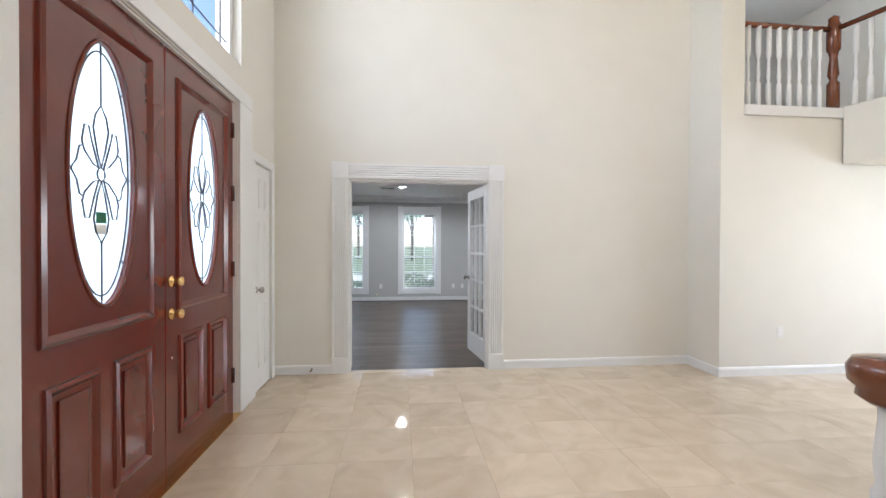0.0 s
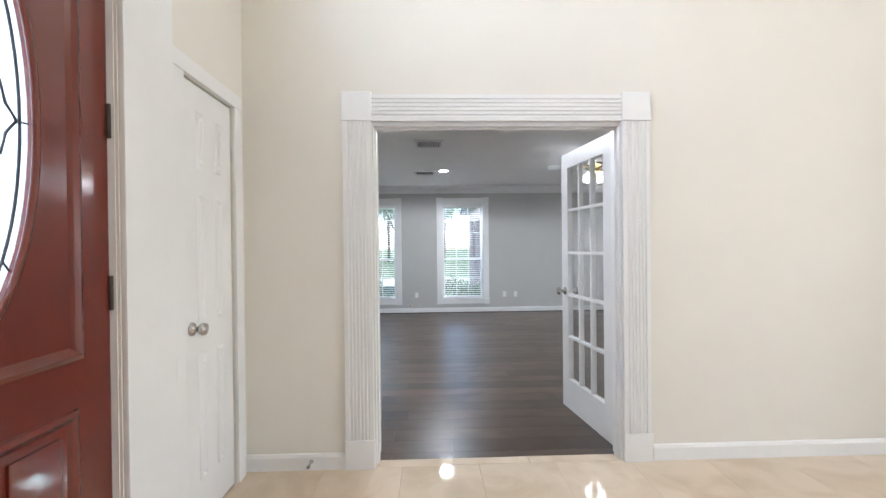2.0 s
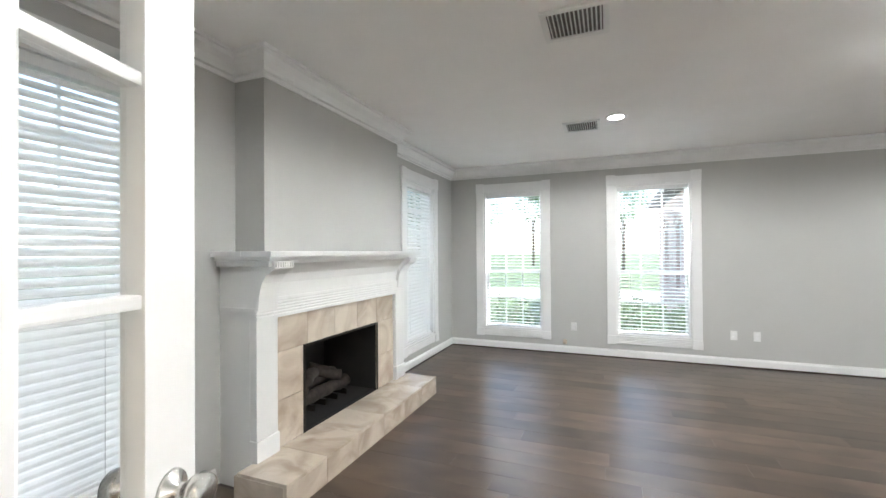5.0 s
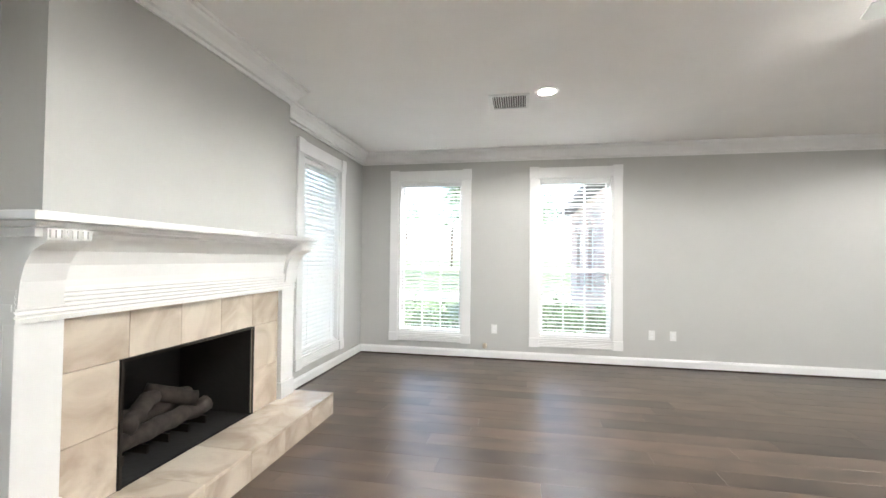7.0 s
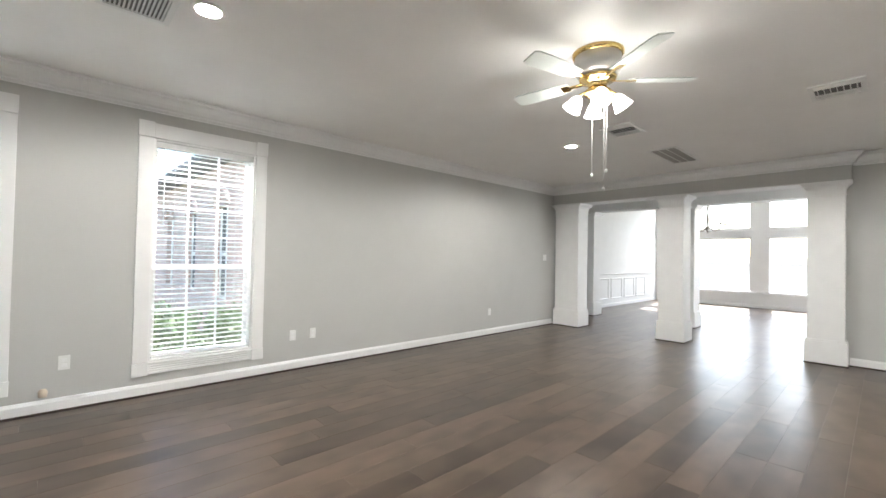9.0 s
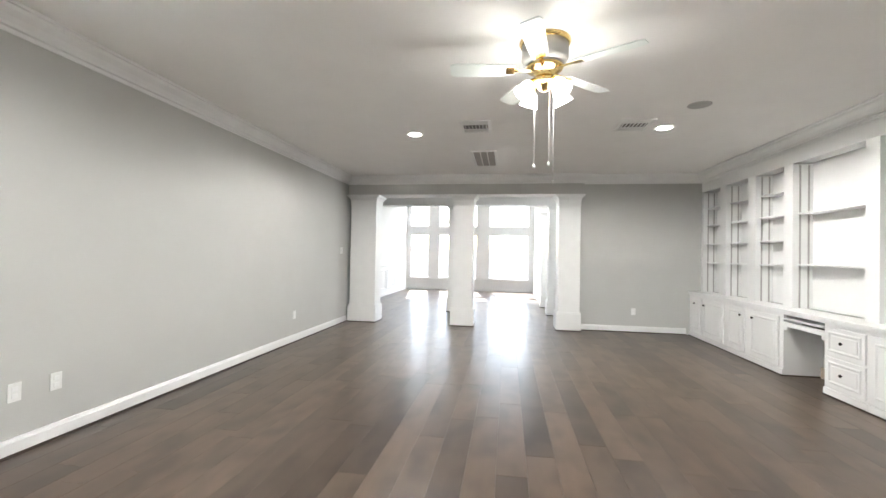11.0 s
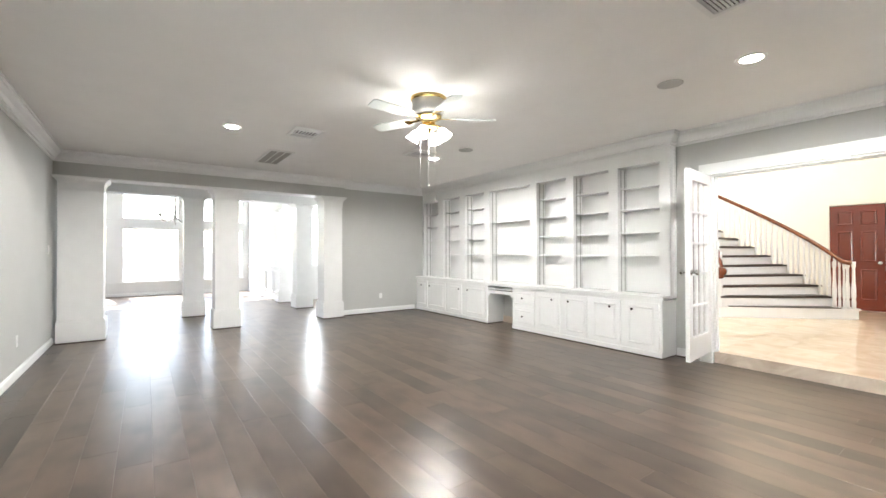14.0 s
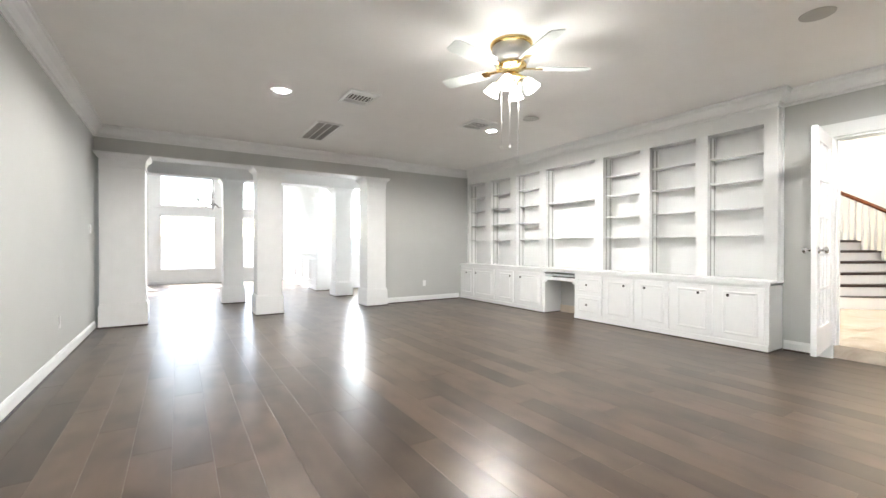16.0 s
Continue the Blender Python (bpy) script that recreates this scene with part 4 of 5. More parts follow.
for y in (6.58, 8.71):
    part("slab", cube(BRX + 0.001, y, 0.003, HX - 0.022, y + 0.02, HZ - 0.021, 0.002), TILE2, hearth)
sur = thing("fireplace_surround", "cream marble tile surround of the fireplace", "surround", 0, 0, 0)
for y0, y1, z0, z1 in ((6.88, 7.15, HZ, 0.48), (6.88, 7.15, 0.482, 0.8), (8.18, 8.48, HZ, 0.48), (8.18, 8.48, 0.482, 0.8), *[(6.88 + i * 0.32, 6.878 + (i + 1) * 0.32, 0.802, 1.06) for i in range(5)]):
    part("tile", cube(BRX + 0.001, y0, z0, BRX + 0.025, y1, z1, 0.002), TILE2, sur)
man = thing("mantelpiece", "white wooden mantelpiece with coved frieze and corbels", "mantel", 0, 0, 0)
for y0 in (FP0, FP1 - 0.175):
    part("leg", cube(BRX, y0, HZ + 0.13, BRX + 0.055, y0 + 0.175, 1.04, 0.005), WHITE, man)
    part("plinth", cube(BRX, y0 - 0.006, HZ + 0.001, BRX + 0.064, y0 + 0.181, HZ + 0.13, 0.004), WHITE, man)
part("frieze", moved(fluted(0.13, FP1 - FP0 + 0.01, 0.065, 5), Matrix.Translation((BRX, FP0 - 0.005, 1.17)) @ Matrix.Rotation(radians(90), 4, "Z") @ Matrix.Rotation(radians(90), 4, "Y")), WHITE, man)
cove = [(0, 1.17), (0.05, 1.17), (0.052, 1.2), (0.06, 1.26), (0.085, 1.32), (0.13, 1.37), (0.17, 1.39), (0.17, 1.405), (0, 1.405)]


def coved(y0, y1, prof, grow=0.0):
    bm = bmesh.new()
    a = [bm.verts.new((BRX + x + (grow if x else 0), y0, z)) for x, z in prof]
    b = [bm.verts.new((BRX + x + (grow if x else 0), y1, z)) for x, z in prof]
    for i in range(len(prof)):
        j = (i + 1) % len(prof)
        bm.faces.new((a[i], a[j], b[j], b[i]))
    bm.faces.new(a)
    bm.faces.new(b[::-1])
    bmesh.ops.recalc_face_normals(bm, faces=bm.faces[:])
    return bm


part("cove", coved(FP0, FP1, cove), WHITE, man)
for y0 in (FP0 - 0.003, FP1 - 0.157):
    part("corbel", coved(y0, y0 + 0.16, [(0, 1.1), (0.07, 1.1), (0.08, 1.2), (0.1, 1.27), (0.135, 1.32), (0.19, 1.35), (0.2, 1.36), (0.2, 1.404), (0, 1.404)]), WHITE, man)
for y0, y1, z0, z1, g in ((FP0 - 0.04, FP1 + 0.04, 1.406, 1.43, 0.2), (FP0 - 0.07, FP1 + 0.05, 1.43, 1.465, 0.235)):
    part("shelf", cube(BRX, y0, z0, BRX + g, y1, z1, 0.006), WHITE, man)
    part("shelf_return", cube(WX + 0.001, y0, z0, BRX + 0.002, BR0 - 0.001, z1), WHITE, man)
    part("shelf_return", cube(WX + 0.001, BR1 + 0.001, z0, BRX + 0.002, y1, z1), WHITE, man)
part("side_band", cube(WX + 0.001, FP0 - 0.008, 1.09, BRX + 0.05, FP0 - 0.0005, 1.115, 0.003), WHITE, man)
part("side_cove", moved(cube(WX + 0.001, FP0 - 0.03, 1.37, BRX + 0.18, FP0 - 0.0005, 1.405, 0.008), Matrix.Identity(4)), WHITE, man)
dent = mesh_of("dentil", cube(-0.006, -0.007, 0, 0.006, 0.007, 0.03, 0.001), WHITE)
for base in (FP0 - 0.003, FP1 - 0.157):
    for k in range(8):
        d = part("dentil", dent, WHITE, man)
        d.matrix_local = pose(BRX + 0.204, base + 0.012 + k * 0.0195, 1.368)
for s in (0, 1):
    part("side_return", cube(WX + 0.001, FP0 if s == 0 else BR1 + 0.001, 0.0, BRX, BR0 - 0.001 if s == 0 else FP1, 1.4), WHITE, man)

# ---- built-in bookcase and cabinets ----
BX0, BX1, BF, BB = 1.485, 7.03, 4.67, 4.45
bays = [(1.61, 2.17), (2.31, 2.89), (3.03, 3.61), (3.76, 4.75), (4.91, 5.48), (5.66, 6.23), (6.42, 6.97)]
CTZ = 0.75
book = thing("built_in_bookcase", "white built-in bookcase with seven bays of empty shelves", "bookcase", 0, 0, 0)
part("back_panel", cube(BX0 + 0.02, BB, CTZ, BX1, BB + 0.01, 2.6), WHITE2, book)
part("end_panel", cube(BX0, BB, CTZ, BX0 + 0.02, BF - 0.02, 2.6), WHITE, book)
part("end_stile", cube(BX0 - 0.012, SY + 0.002, CTZ, BX0 - 0.001, SY + 0.045, 2.58, 0.002), WHITE, book)
part("corner_bead", tube([(BX0 - 0.002, BF - 0.004, CTZ + 0.02), (BX0 - 0.002, BF - 0.004, 2.57)], 0.007, sides=8), WHITE, book)
standard = mesh_of("shelf_standard", join(cube(0, -0.009, 0, 0.004, -0.003, 2.40 - CTZ), cube(0, 0.003, 0, 0.004, 0.009, 2.40 - CTZ), cube(0, -0.003, 0, 0.001, 0.003, 2.40 - CTZ)), GREYMETAL)
edges = [BX0] + [e for b in bays for e in b] + [BX1]
for a, b in zip(edges[::2], edges[1::2]):
    part("stile", cube(a, BF - 0.02, CTZ, b, BF, 2.42, 0.002), WHITE, book)
    for x in (a, b - 0.018):
        if BX0 + 0.01 < x < BX1 - 0.03:
            part("divider", cube(x, BB + 0.01, CTZ, x + 0.018, BF - 0.02, 2.42), WHITE, book)
part("top_rail", cube(BX0, BF - 0.02, 2.42, BX1, BF + 0.002, 2.62, 0.002), WHITE, book)
part("top_board", cube(BX0 + 0.02, BB + 0.01, 2.43, BX1, BF - 0.02, 2.45), WHITE, book)
for a, b in bays:
    zs = (1.25, 1.84) if b - a > 0.8 else (1.235, 1.54, 1.85, 2.14)
    for z in zs:
        part("shelf", cube(a + 0.006, BB + 0.011, z - 0.010, b - 0.006, BF - 0.05, z + 0.010, 0.002), WHITE, book)
    for y in (BB + 0.055, BF - 0.075):
        for x, turn in ((a, 0), (b, 180)):
            st = part("shelf_standard", standard, GREYMETAL, book, "slotted grey metal shelf standard")
            st.matrix_local = pose(x, y, CTZ + 0.003, 0, 0, turn)
counter = thing("worktop", "continuous white painted cabinet top", "worktop", 0, 0, 0)
part("top", cube(1.47, SY + 0.002, CTZ - 0.03, BX1, 4.875, CTZ, 0.006), WHITE, counter)
part("edge_moulding", cube(1.476, 4.84, CTZ - 0.055, BX1, 4.868, CTZ - 0.03, 0.006), WHITE, counter)
LF = 4.845


def cabinet(name, label, x0, x1, fronts, group):
    """A low cabinet unit: body, toe board, and fronts (x0, x1, z0, z1, knob x or None)."""
    c = thing(name, label, "cabinet", 0, 0, 0, group=group)
    part("body", cube(x0, BB, 0.06, x1, LF, CTZ - 0.056), WHITE, c)
    part("base_moulding", join(cube(x0, BB, 0.014, x1, LF + 0.014, 0.075, 0.004)), WHITE, c)
    part("shoe", cube(x0, BB, 0, x1, LF + 0.02, 0.014), DARKWOOD, c, "dark shoe strip")
    for a, b, z0, z1, kx, kz in fronts:
        f = part("drawer" if z1 - z0 < 0.3 else "door", cube(a, LF, z0, b, LF + 0.018, z1, 0.003), WHITE, c)
        i = 0.05 if z1 - z0 > 0.3 else 0.035
        part("panel_moulding", moved(frame_rect(-(b - i), -(a + i), z0 + i, z1 - i, 0.028, 0.009), Matrix.Translation((0, LF + 0.018, 0)) @ Matrix.Rotation(math.pi, 4, "Z")), WHITE, f)
        part("field", cube(a + i + 0.04, LF + 0.018, z0 + i + 0.04, b - i - 0.04, LF + 0.024, z1 - i - 0.04, 0.004), WHITE, f)
        part("knob", lathe([(0.001, 0), (0.007, 0), (0.006, 0.012), (0.015, 0.018), (0.016, 0.026), (0.008, 0.032), (0.001, 0.033)], 14, (kx, LF + 0.018, kz), "y"), BRONZE, f, "small dark bronze knob")
    return c


Z0, Z1 = 0.095, 0.665
KZ = 0.57
PAIR = "white low cabinet with two panelled doors"
cabinet("base_cabinet", PAIR, 1.495, 2.5, [(1.53, 1.97, Z0, Z1, 1.86, KZ), (2.03, 2.47, Z0, Z1, 2.17, KZ)], "bookcase cabinets")
cabinet("base_cabinet", PAIR, 2.501, 3.475, [(2.53, 2.94, Z0, Z1, 2.83, KZ), (3.0, 3.45, Z0, Z1, 3.13, KZ)], "bookcase cabinets")
cabinet("drawer_cabinet", "white low cabinet with two drawers", 3.476, 3.985, [(3.5, 3.95, 0.4, 0.665, 3.74, 0.535), (3.5, 3.95, 0.1, 0.38, 3.74, 0.24)], "bookcase cabinets")
cabinet("base_cabinet", PAIR, 4.60, 5.80, [(4.66, 5.24, Z0, Z1, 5.15, KZ), (5.36, 5.77, Z0, Z1, 5.42, KZ)], "bookcase cabinets")
cabinet("base_cabinet", PAIR, 5.801, 7.03, [(5.9, 6.52, Z0, Z1, 6.45, KZ), (6.56, 6.99, Z0, Z1, 6.78, KZ)], "bookcase cabinets")
desk = thing("desk_rail", "white keyboard-drawer rail with slots above the kneehole", "desk", 0, 0, 0)
part("rail", join(cube(3.986, LF - 0.03, 0.56, 4.599, LF, 0.61), cube(3.986, LF - 0.03, 0.69, 4.599, LF, CTZ - 0.056)), WHITE, desk)
part("keyboard_tray", cube(3.995, 4.5, 0.635, 4.59, LF + 0.01, 0.655, 0.003), WHITE, desk)
# Dark sheet in place of the shade inside the slots.
part("slot_back", cube(3.986, LF - 0.2, 0.57, 4.599, LF - 0.18, 0.7), HOLLOW, desk)
for x, s in ((3.986, 1), (4.599, -1)):
    part("bracket", cube(x, LF - 0.025, 0.52, x + s * 0.05, LF - 0.003, 0.56, 0.006), WHITE, desk)


# ---- ceiling fittings ----
def downlight(x, y, watts):
    d = thing("downlight", "lit round recessed ceiling downlight", "downlight", x, y, CZ, group="downlights")
    part("trim_ring", lathe([(0.075, 0.0), (0.102, 0.0), (0.1, -0.006), (0.085, -0.009), (0.075, -0.004)], 28), PLATE, d)
    part("lens", lathe([(0.001, -0.001), (0.076, -0.001), (0.07, -0.004), (0.001, -0.005)], 24), CANLIGHT, d, "glowing lens")
    l = bpy.data.lights.new("downlight_lamp", "SPOT")
    l.energy, l.color, l.spot_size, l.spot_blend, l.shadow_soft_size = watts, (1.0, 0.97, 0.93), radians(172), 0.35, 0.09
    new("downlight_lamp", l).matrix_world = look((x, y, CZ - 0.03), (x, y, 0))


for x, y in ((0.16, 6.17), (0.16, 9.08), (4.28, 9.06), (4.28, 6.24)):
    downlight(x, y, 39)


def air_vent(x, y, wx, wy, n, along, label="white ceiling air register with louvres", ways=3):
    """A register: ways 3 has cross louvres at both ends of a long bank; ways 2 one plain bank; ways 1 three banks between two bars."""
    v = thing("ceiling_vent", label, "vent", x, y, CZ, group="ceiling vents")
    b = 0.034
    part("frame", join(cube(-wx / 2, -wy / 2, -0.014, wx / 2, -wy / 2 + b, 0, 0.004), cube(-wx / 2, wy / 2 - b, -0.014, wx / 2, wy / 2, 0, 0.004), cube(-wx / 2, -wy / 2 + b, -0.014, -wx / 2 + b, wy / 2 - b, 0, 0.004), cube(wx / 2 - b, -wy / 2 + b, -0.014, wx / 2, wy / 2 - b, 0, 0.004)), PLATE, v)
    # Dark sheet behind the louvres, its colour standing in for the shaded duct.
    part("backing", cube(-wx / 2 + b, -wy / 2 + b, -0.003, wx / 2 - b, wy / 2 - b, -0.001), HOLLOW, v)
    L = (wx if along == "x" else wy) - 2 * b
    span = (wy if along == "x" else wx) - 2 * b
    turn = 0 if along == "x" else 90
    bank = {3: L * 0.5, 2: L, 1: L / 3 - 0.012}[ways]
    louvre = GREYMETAL if ways == 1 else PLATE
    me = mesh_of("slat", moved(cube(-bank / 2, -0.006, -0.001, bank / 2, 0.006, 0.001), Matrix.Rotation(radians(50), 4, "X")), louvre)
    for u in ((-L / 3, 0, L / 3) if ways == 1 else (0,)):
        for i in range(n):
            s = part("slat", me, louvre, v)
            s.matrix_local = pose(0, 0, 0, 0, 0, turn) @ pose(u, -span / 2 + span * (i + 0.5) / n, -0.009)
    bar = mesh_of("divider_bar", cube(-0.007, -span / 2, -0.013, 0.007, span / 2, -0.002, 0.002), PLATE)
    for side in (() if ways == 2 else (-1, 1)):
        d = part("divider_bar", bar, PLATE, v)
        d.matrix_local = pose(0, 0, 0, 0, 0, turn) @ pose(side * (L * 0.25 + 0.004 if ways == 3 else L / 6), 0, 0)
        if ways == 3:
            end = mesh_of("slat", moved(cube(-0.008, -span / 2, -0.0012, 0.008, span / 2, 0.0012), Matrix.Rotation(radians(-38 * side), 4, "Y")), PLATE)
            for k in range(4):
                s = part("slat", end, PLATE, v)
                s.matrix_local = pose(0, 0, 0, 0, 0, turn) @ pose(side * (L * 0.25 + 0.024 + (L * 0.25 - 0.03) * k / 3.4), 0, -0.009)


air_vent(-0.085, 7.2, 0.36, 0.34, 13, "y", ways=2)
air_vent(-0.16, 9.25, 0.36, 0.36, 14, "y", ways=2)
air_vent(4.03, 8.3, 0.42, 0.34, 7, "x")
air_vent(4.13, 6.6, 0.4, 0.34, 7, "x")
air_vent(5.6, 8.28, 0.96, 0.36, 26, "y", "large white return-air grille with louvres", 1)
for x, y in ((0.75, 6.18), (3.58, 6.17)):
    s = thing("ceiling_speaker", "round grey ceiling loudspeaker grille", "speaker", x, y, CZ, group="ceiling speakers")
    part("grille", lathe([(0.001, -0.006), (0.09, -0.006), (0.1, -0.004), (0.103, 0.0), (0.001, 0.0)], 28), GREYMETAL, s)

# ceiling fan
FXC, FYC = 2.24, 7.7
fan = thing("ceiling_fan", "white five-blade ceiling fan with brass fittings and lit shades", "fan", FXC, FYC, CZ)
part("canopy", lathe([(0.17, 0.0), (0.172, -0.012), (0.165, -0.022), (0.16, -0.03)], 32), BRASS, fan)
part("motor_housing", lathe([(0.155, -0.03), (0.155, -0.12), (0.14, -0.15), (0.10, -0.165)], 32), GREYMETAL, fan, "grey metal motor band")
part("hub", lathe([(0.1, -0.165), (0.125, -0.172), (0.12, -0.19), (0.08, -0.2), (0.06, -0.23), (0.065, -0.25), (0.09, -0.265), (0.085, -0.29), (0.05, -0.305), (0.03, -0.33), (0.001, -0.34)], 28), BRASS, fan, "polished brass hub")
FAN_TURN = 24
for k in range(5):
    an = FAN_TURN + 72 * k
    bl = bmesh.new()
    out = [(0.2, 0.045), (0.3, 0.058), (0.5, 0.066), (0.6, 0.066), (0.635, 0.05), (0.635, -0.05), (0.6, -0.066), (0.5, -0.066), (0.3, -0.058), (0.2, -0.045)]
    top = [bl.verts.new((x, y, 0.004)) for x, y in out]
    bot = [bl.verts.new((x, y, -0.004)) for x, y in out]
    bl.faces.new(top)
    bl.faces.new(bot[::-1])
    for i in range(len(out)):
        bl.faces.new((bot[i], bot[(i + 1) % len(out)], top[(i + 1) % len(out)], top[i]))
    b = part("blade", bl, BLADE, fan, "pale white blade")
    b.matrix_local = pose(0, 0, -0.19, 0, 0, an) @ pose(0, 0, 0, 12, 0, 0)
    ir = part("blade_iron", join(cube(0.08, -0.014, -0.012, 0.22, 0.014, -0.005, 0.002), cube(0.2, -0.035, -0.012, 0.26, 0.035, -0.005, 0.002)), BRASS, fan)
    ir.matrix_local = pose(0, 0, -0.185, 0, 0, an) @ pose(0, 0, 0, 12, 0, 0)
for k in range(4):
    an = 35 + 90 * k
    m = pose(0, 0, 0, 0, 0, an)
    arm = part("lamp_arm", tube([(0.05, 0, -0.28), (0.09, 0, -0.27), (0.115, 0, -0.285), (0.125, 0, -0.305)], 0.009), BRASS, fan)
    arm.matrix_local = m
    sh = part("shade", moved(lathe([(0.02, 0.0), (0.032, -0.01), (0.045, -0.035), (0.05, -0.06), (0.066, -0.1), (0.06, -0.1), (0.001, -0.09)], 20), pose(0.12, 0, -0.3, 0, -32, 0)), SHADE, fan, "lit frosted tulip shade")
    sh.matrix_local = m
    l = bpy.data.lights.new("fan_lamp", "POINT")
    l.energy, l.color, l.shadow_soft_size = 0.95, (1.0, 0.97, 0.92), 0.075
    new("fan_lamp", l).matrix_world = pose(FXC, FYC, CZ) @ pose(0, 0, 0, 0, 0, an + 45) @ pose(0.17, 0, -0.43)
for x, y, z in ((0.05, 0.06, -0.82), (-0.02, -0.06, -0.94), (0.06, -0.04, -0.80)):
    part("pull_chain", join(tube([(x, y, -0.3), (x, y, z)], 0.0025, sides=5), lathe([(0.001, z), (0.007, z), (0.009, z - 0.018), (0.001, z - 0.028)], 10, (x, y, 0))), PLATE, fan)


# ---- small wall fittings ----
def plate(x, y, z, turn, kind):
    p = thing("wall_socket" if kind == "socket" else "light_switch", "white electrical socket plate on the wall" if kind == "socket" else "white light switch plate on the wall", kind, x, y, z, turn, group="wall plates")
    w = 0.037 if kind == "socket" else 0.06
    part("plate", cube(-w, -0.006, -0.058, w, 0, 0.058, 0.003), PLATE, p)
    if kind == "socket":
        for dz in (-0.022, 0.022):
            part("outlet", cube(-0.017, -0.009, dz - 0.014, 0.017, -0.006, dz + 0.014, 0.002), WHITE, p)
    else:
        for dx in (-0.024, 0.024):
            part("rocker", cube(dx - 0.014, -0.01, -0.033, dx + 0.014, -0.006, 0.033, 0.003), WHITE, p)


for x in (-0.38, 1.53, 1.77, 4.95):
    plate(x, NY, 0.39, 0, "socket")
plate(6.6, NY, 1.33, 0, "switch")
plate(7.04, 5.75, 0.36, -90, "socket")
plate(-0.7, SY, 1.31, 180, "switch")
plate(4.09, JY, FZ + 0.45, 0, "socket")
cable = thing("cable_cover", "small beige cable stub on the baseboard", "cable", -0.5, NY - 0.03, 0.15)
part("stub", lathe([(0.001, -0.01), (0.026, -0.008), (0.03, 0.03), (0.02, 0.052), (0.001, 0.056)], 14), GROUT, cable)
stop = thing("door_stop", "small brass spring door stop at the baseboard", "door stop", -0.8, FY - 0.016, FZ + 0.05)
part("spring", lathe([(0.012, 0), (0.006, -0.008), (0.006, -0.05), (0.011, -0.055), (0.01, -0.065)], 12, axis="y"), NICKEL, stop)

# breakfast room chandelier
ch = thing("chandelier", "grey wrought chandelier hanging in the breakfast room", "chandelier", 11.1, 9.27, 0)
part("chain", tube([(0, 0, 3.55), (0, 0, 2.75)], 0.008), NICKEL, ch)
part("stem", lathe([(0.001, 2.78), (0.02, 2.76), (0.03, 2.6), (0.015, 2.5), (0.04, 2.35), (0.02, 2.2), (0.05, 2.12), (0.02, 2.03), (0.001, 1.98)], 14), NICKEL, ch)
for k in range(6):
    ar = part("arm", tube([(0.03, 0, 2.15), (0.15, 0, 2.05), (0.3, 0, 2.08), (0.36, 0, 2.2)], 0.01), NICKEL, ch)
    ar.matrix_local = pose(0, 0, 0, 0, 0, 60 * k)
    cu = part("candle_cup", lathe([(0.001, 2.19), (0.045, 2.2), (0.05, 2.22), (0.015, 2.225), (0.015, 2.33), (0.001, 2.34)], 12, (0.36, 0, 0)), PLATE, ch)
    cu.matrix_local = pose(0, 0, 0, 0, 0, 60 * k)

# ---- curved stair ----
SC, RO, RI, A0, DA, RISE = Vector((2.48, 1.89)), 2.56, 0.55, 226.0, 6.7, 0.18


def on_arc(r, deg):
    return SC.x + r * math.cos(radians(deg)), SC.y + r * math.sin(radians(deg))


def sector(r0, r1, a0, a1, z0, z1, n=3):
    bm = bmesh.new()
    rows = []
    for i in range(n + 1):
        an = a0 + (a1 - a0) * i / n
        (x0, y0), (x1, y1) = on_arc(r0, an), on_arc(r1, an)
        rows.append([bm.verts.new(p) for p in ((x0, y0, z0), (x1, y1, z0), (x1, y1, z1), (x0, y0, z1))])
    for a, b in zip(rows, rows[1:]):
        for i in range(4):
            bm.faces.new((a[i], a[(i + 1) % 4], b[(i + 1) % 4], b[i]))
    bm.faces.new(rows[0])
    bm.faces.new(rows[-1][::-1])
    bmesh.ops.recalc_face_normals(bm, faces=bm.faces[:])
    return bm


stair = thing("staircase", "curved white staircase with dark carpeted treads", "staircase", 0, 0, 0)
NST = 16
for i in range(NST):
    a0 = A0 + DA * i
    z = FZ + RISE * (i + 1)
    wide = 0.12 if i == 0 else 0.0
    part("riser", sector(RI - wide * 0.5, RO + wide, a0, a0 + DA * (1 if i < NST - 1 else 1), FZ if i == 0 else z - RISE * 1.6, z - 0.03), WHITE, stair)
    part("tread", sector(RI - wide * 0.5 - 0.01, RO + wide + 0.02, a0 - 0.5, a0 + DA, z - 0.03, z), DARKWOOD if i else WHITE, stair)
    part("tread_runner", sector(RI + 0.12, RO - 0.16, a0 - 0.7, a0 + DA - 0.2, z + 0.0005, z + 0.012), DARKWOOD, stair, "dark tread runner")
BAL = [(0.019, 0.0), (0.019, 0.12), (0.013, 0.14), (0.02, 0.17), (0.021, 0.3), (0.014, 0.42), (0.012, 0.62), (0.018, 0.64), (0.018, 0.72)]


def baluster_mesh(name, h, mat):
    prof = [(r * 1.15, q / 0.72 * h) for r, q in BAL]
    return mesh_of(name, lathe(prof, 8), mat)


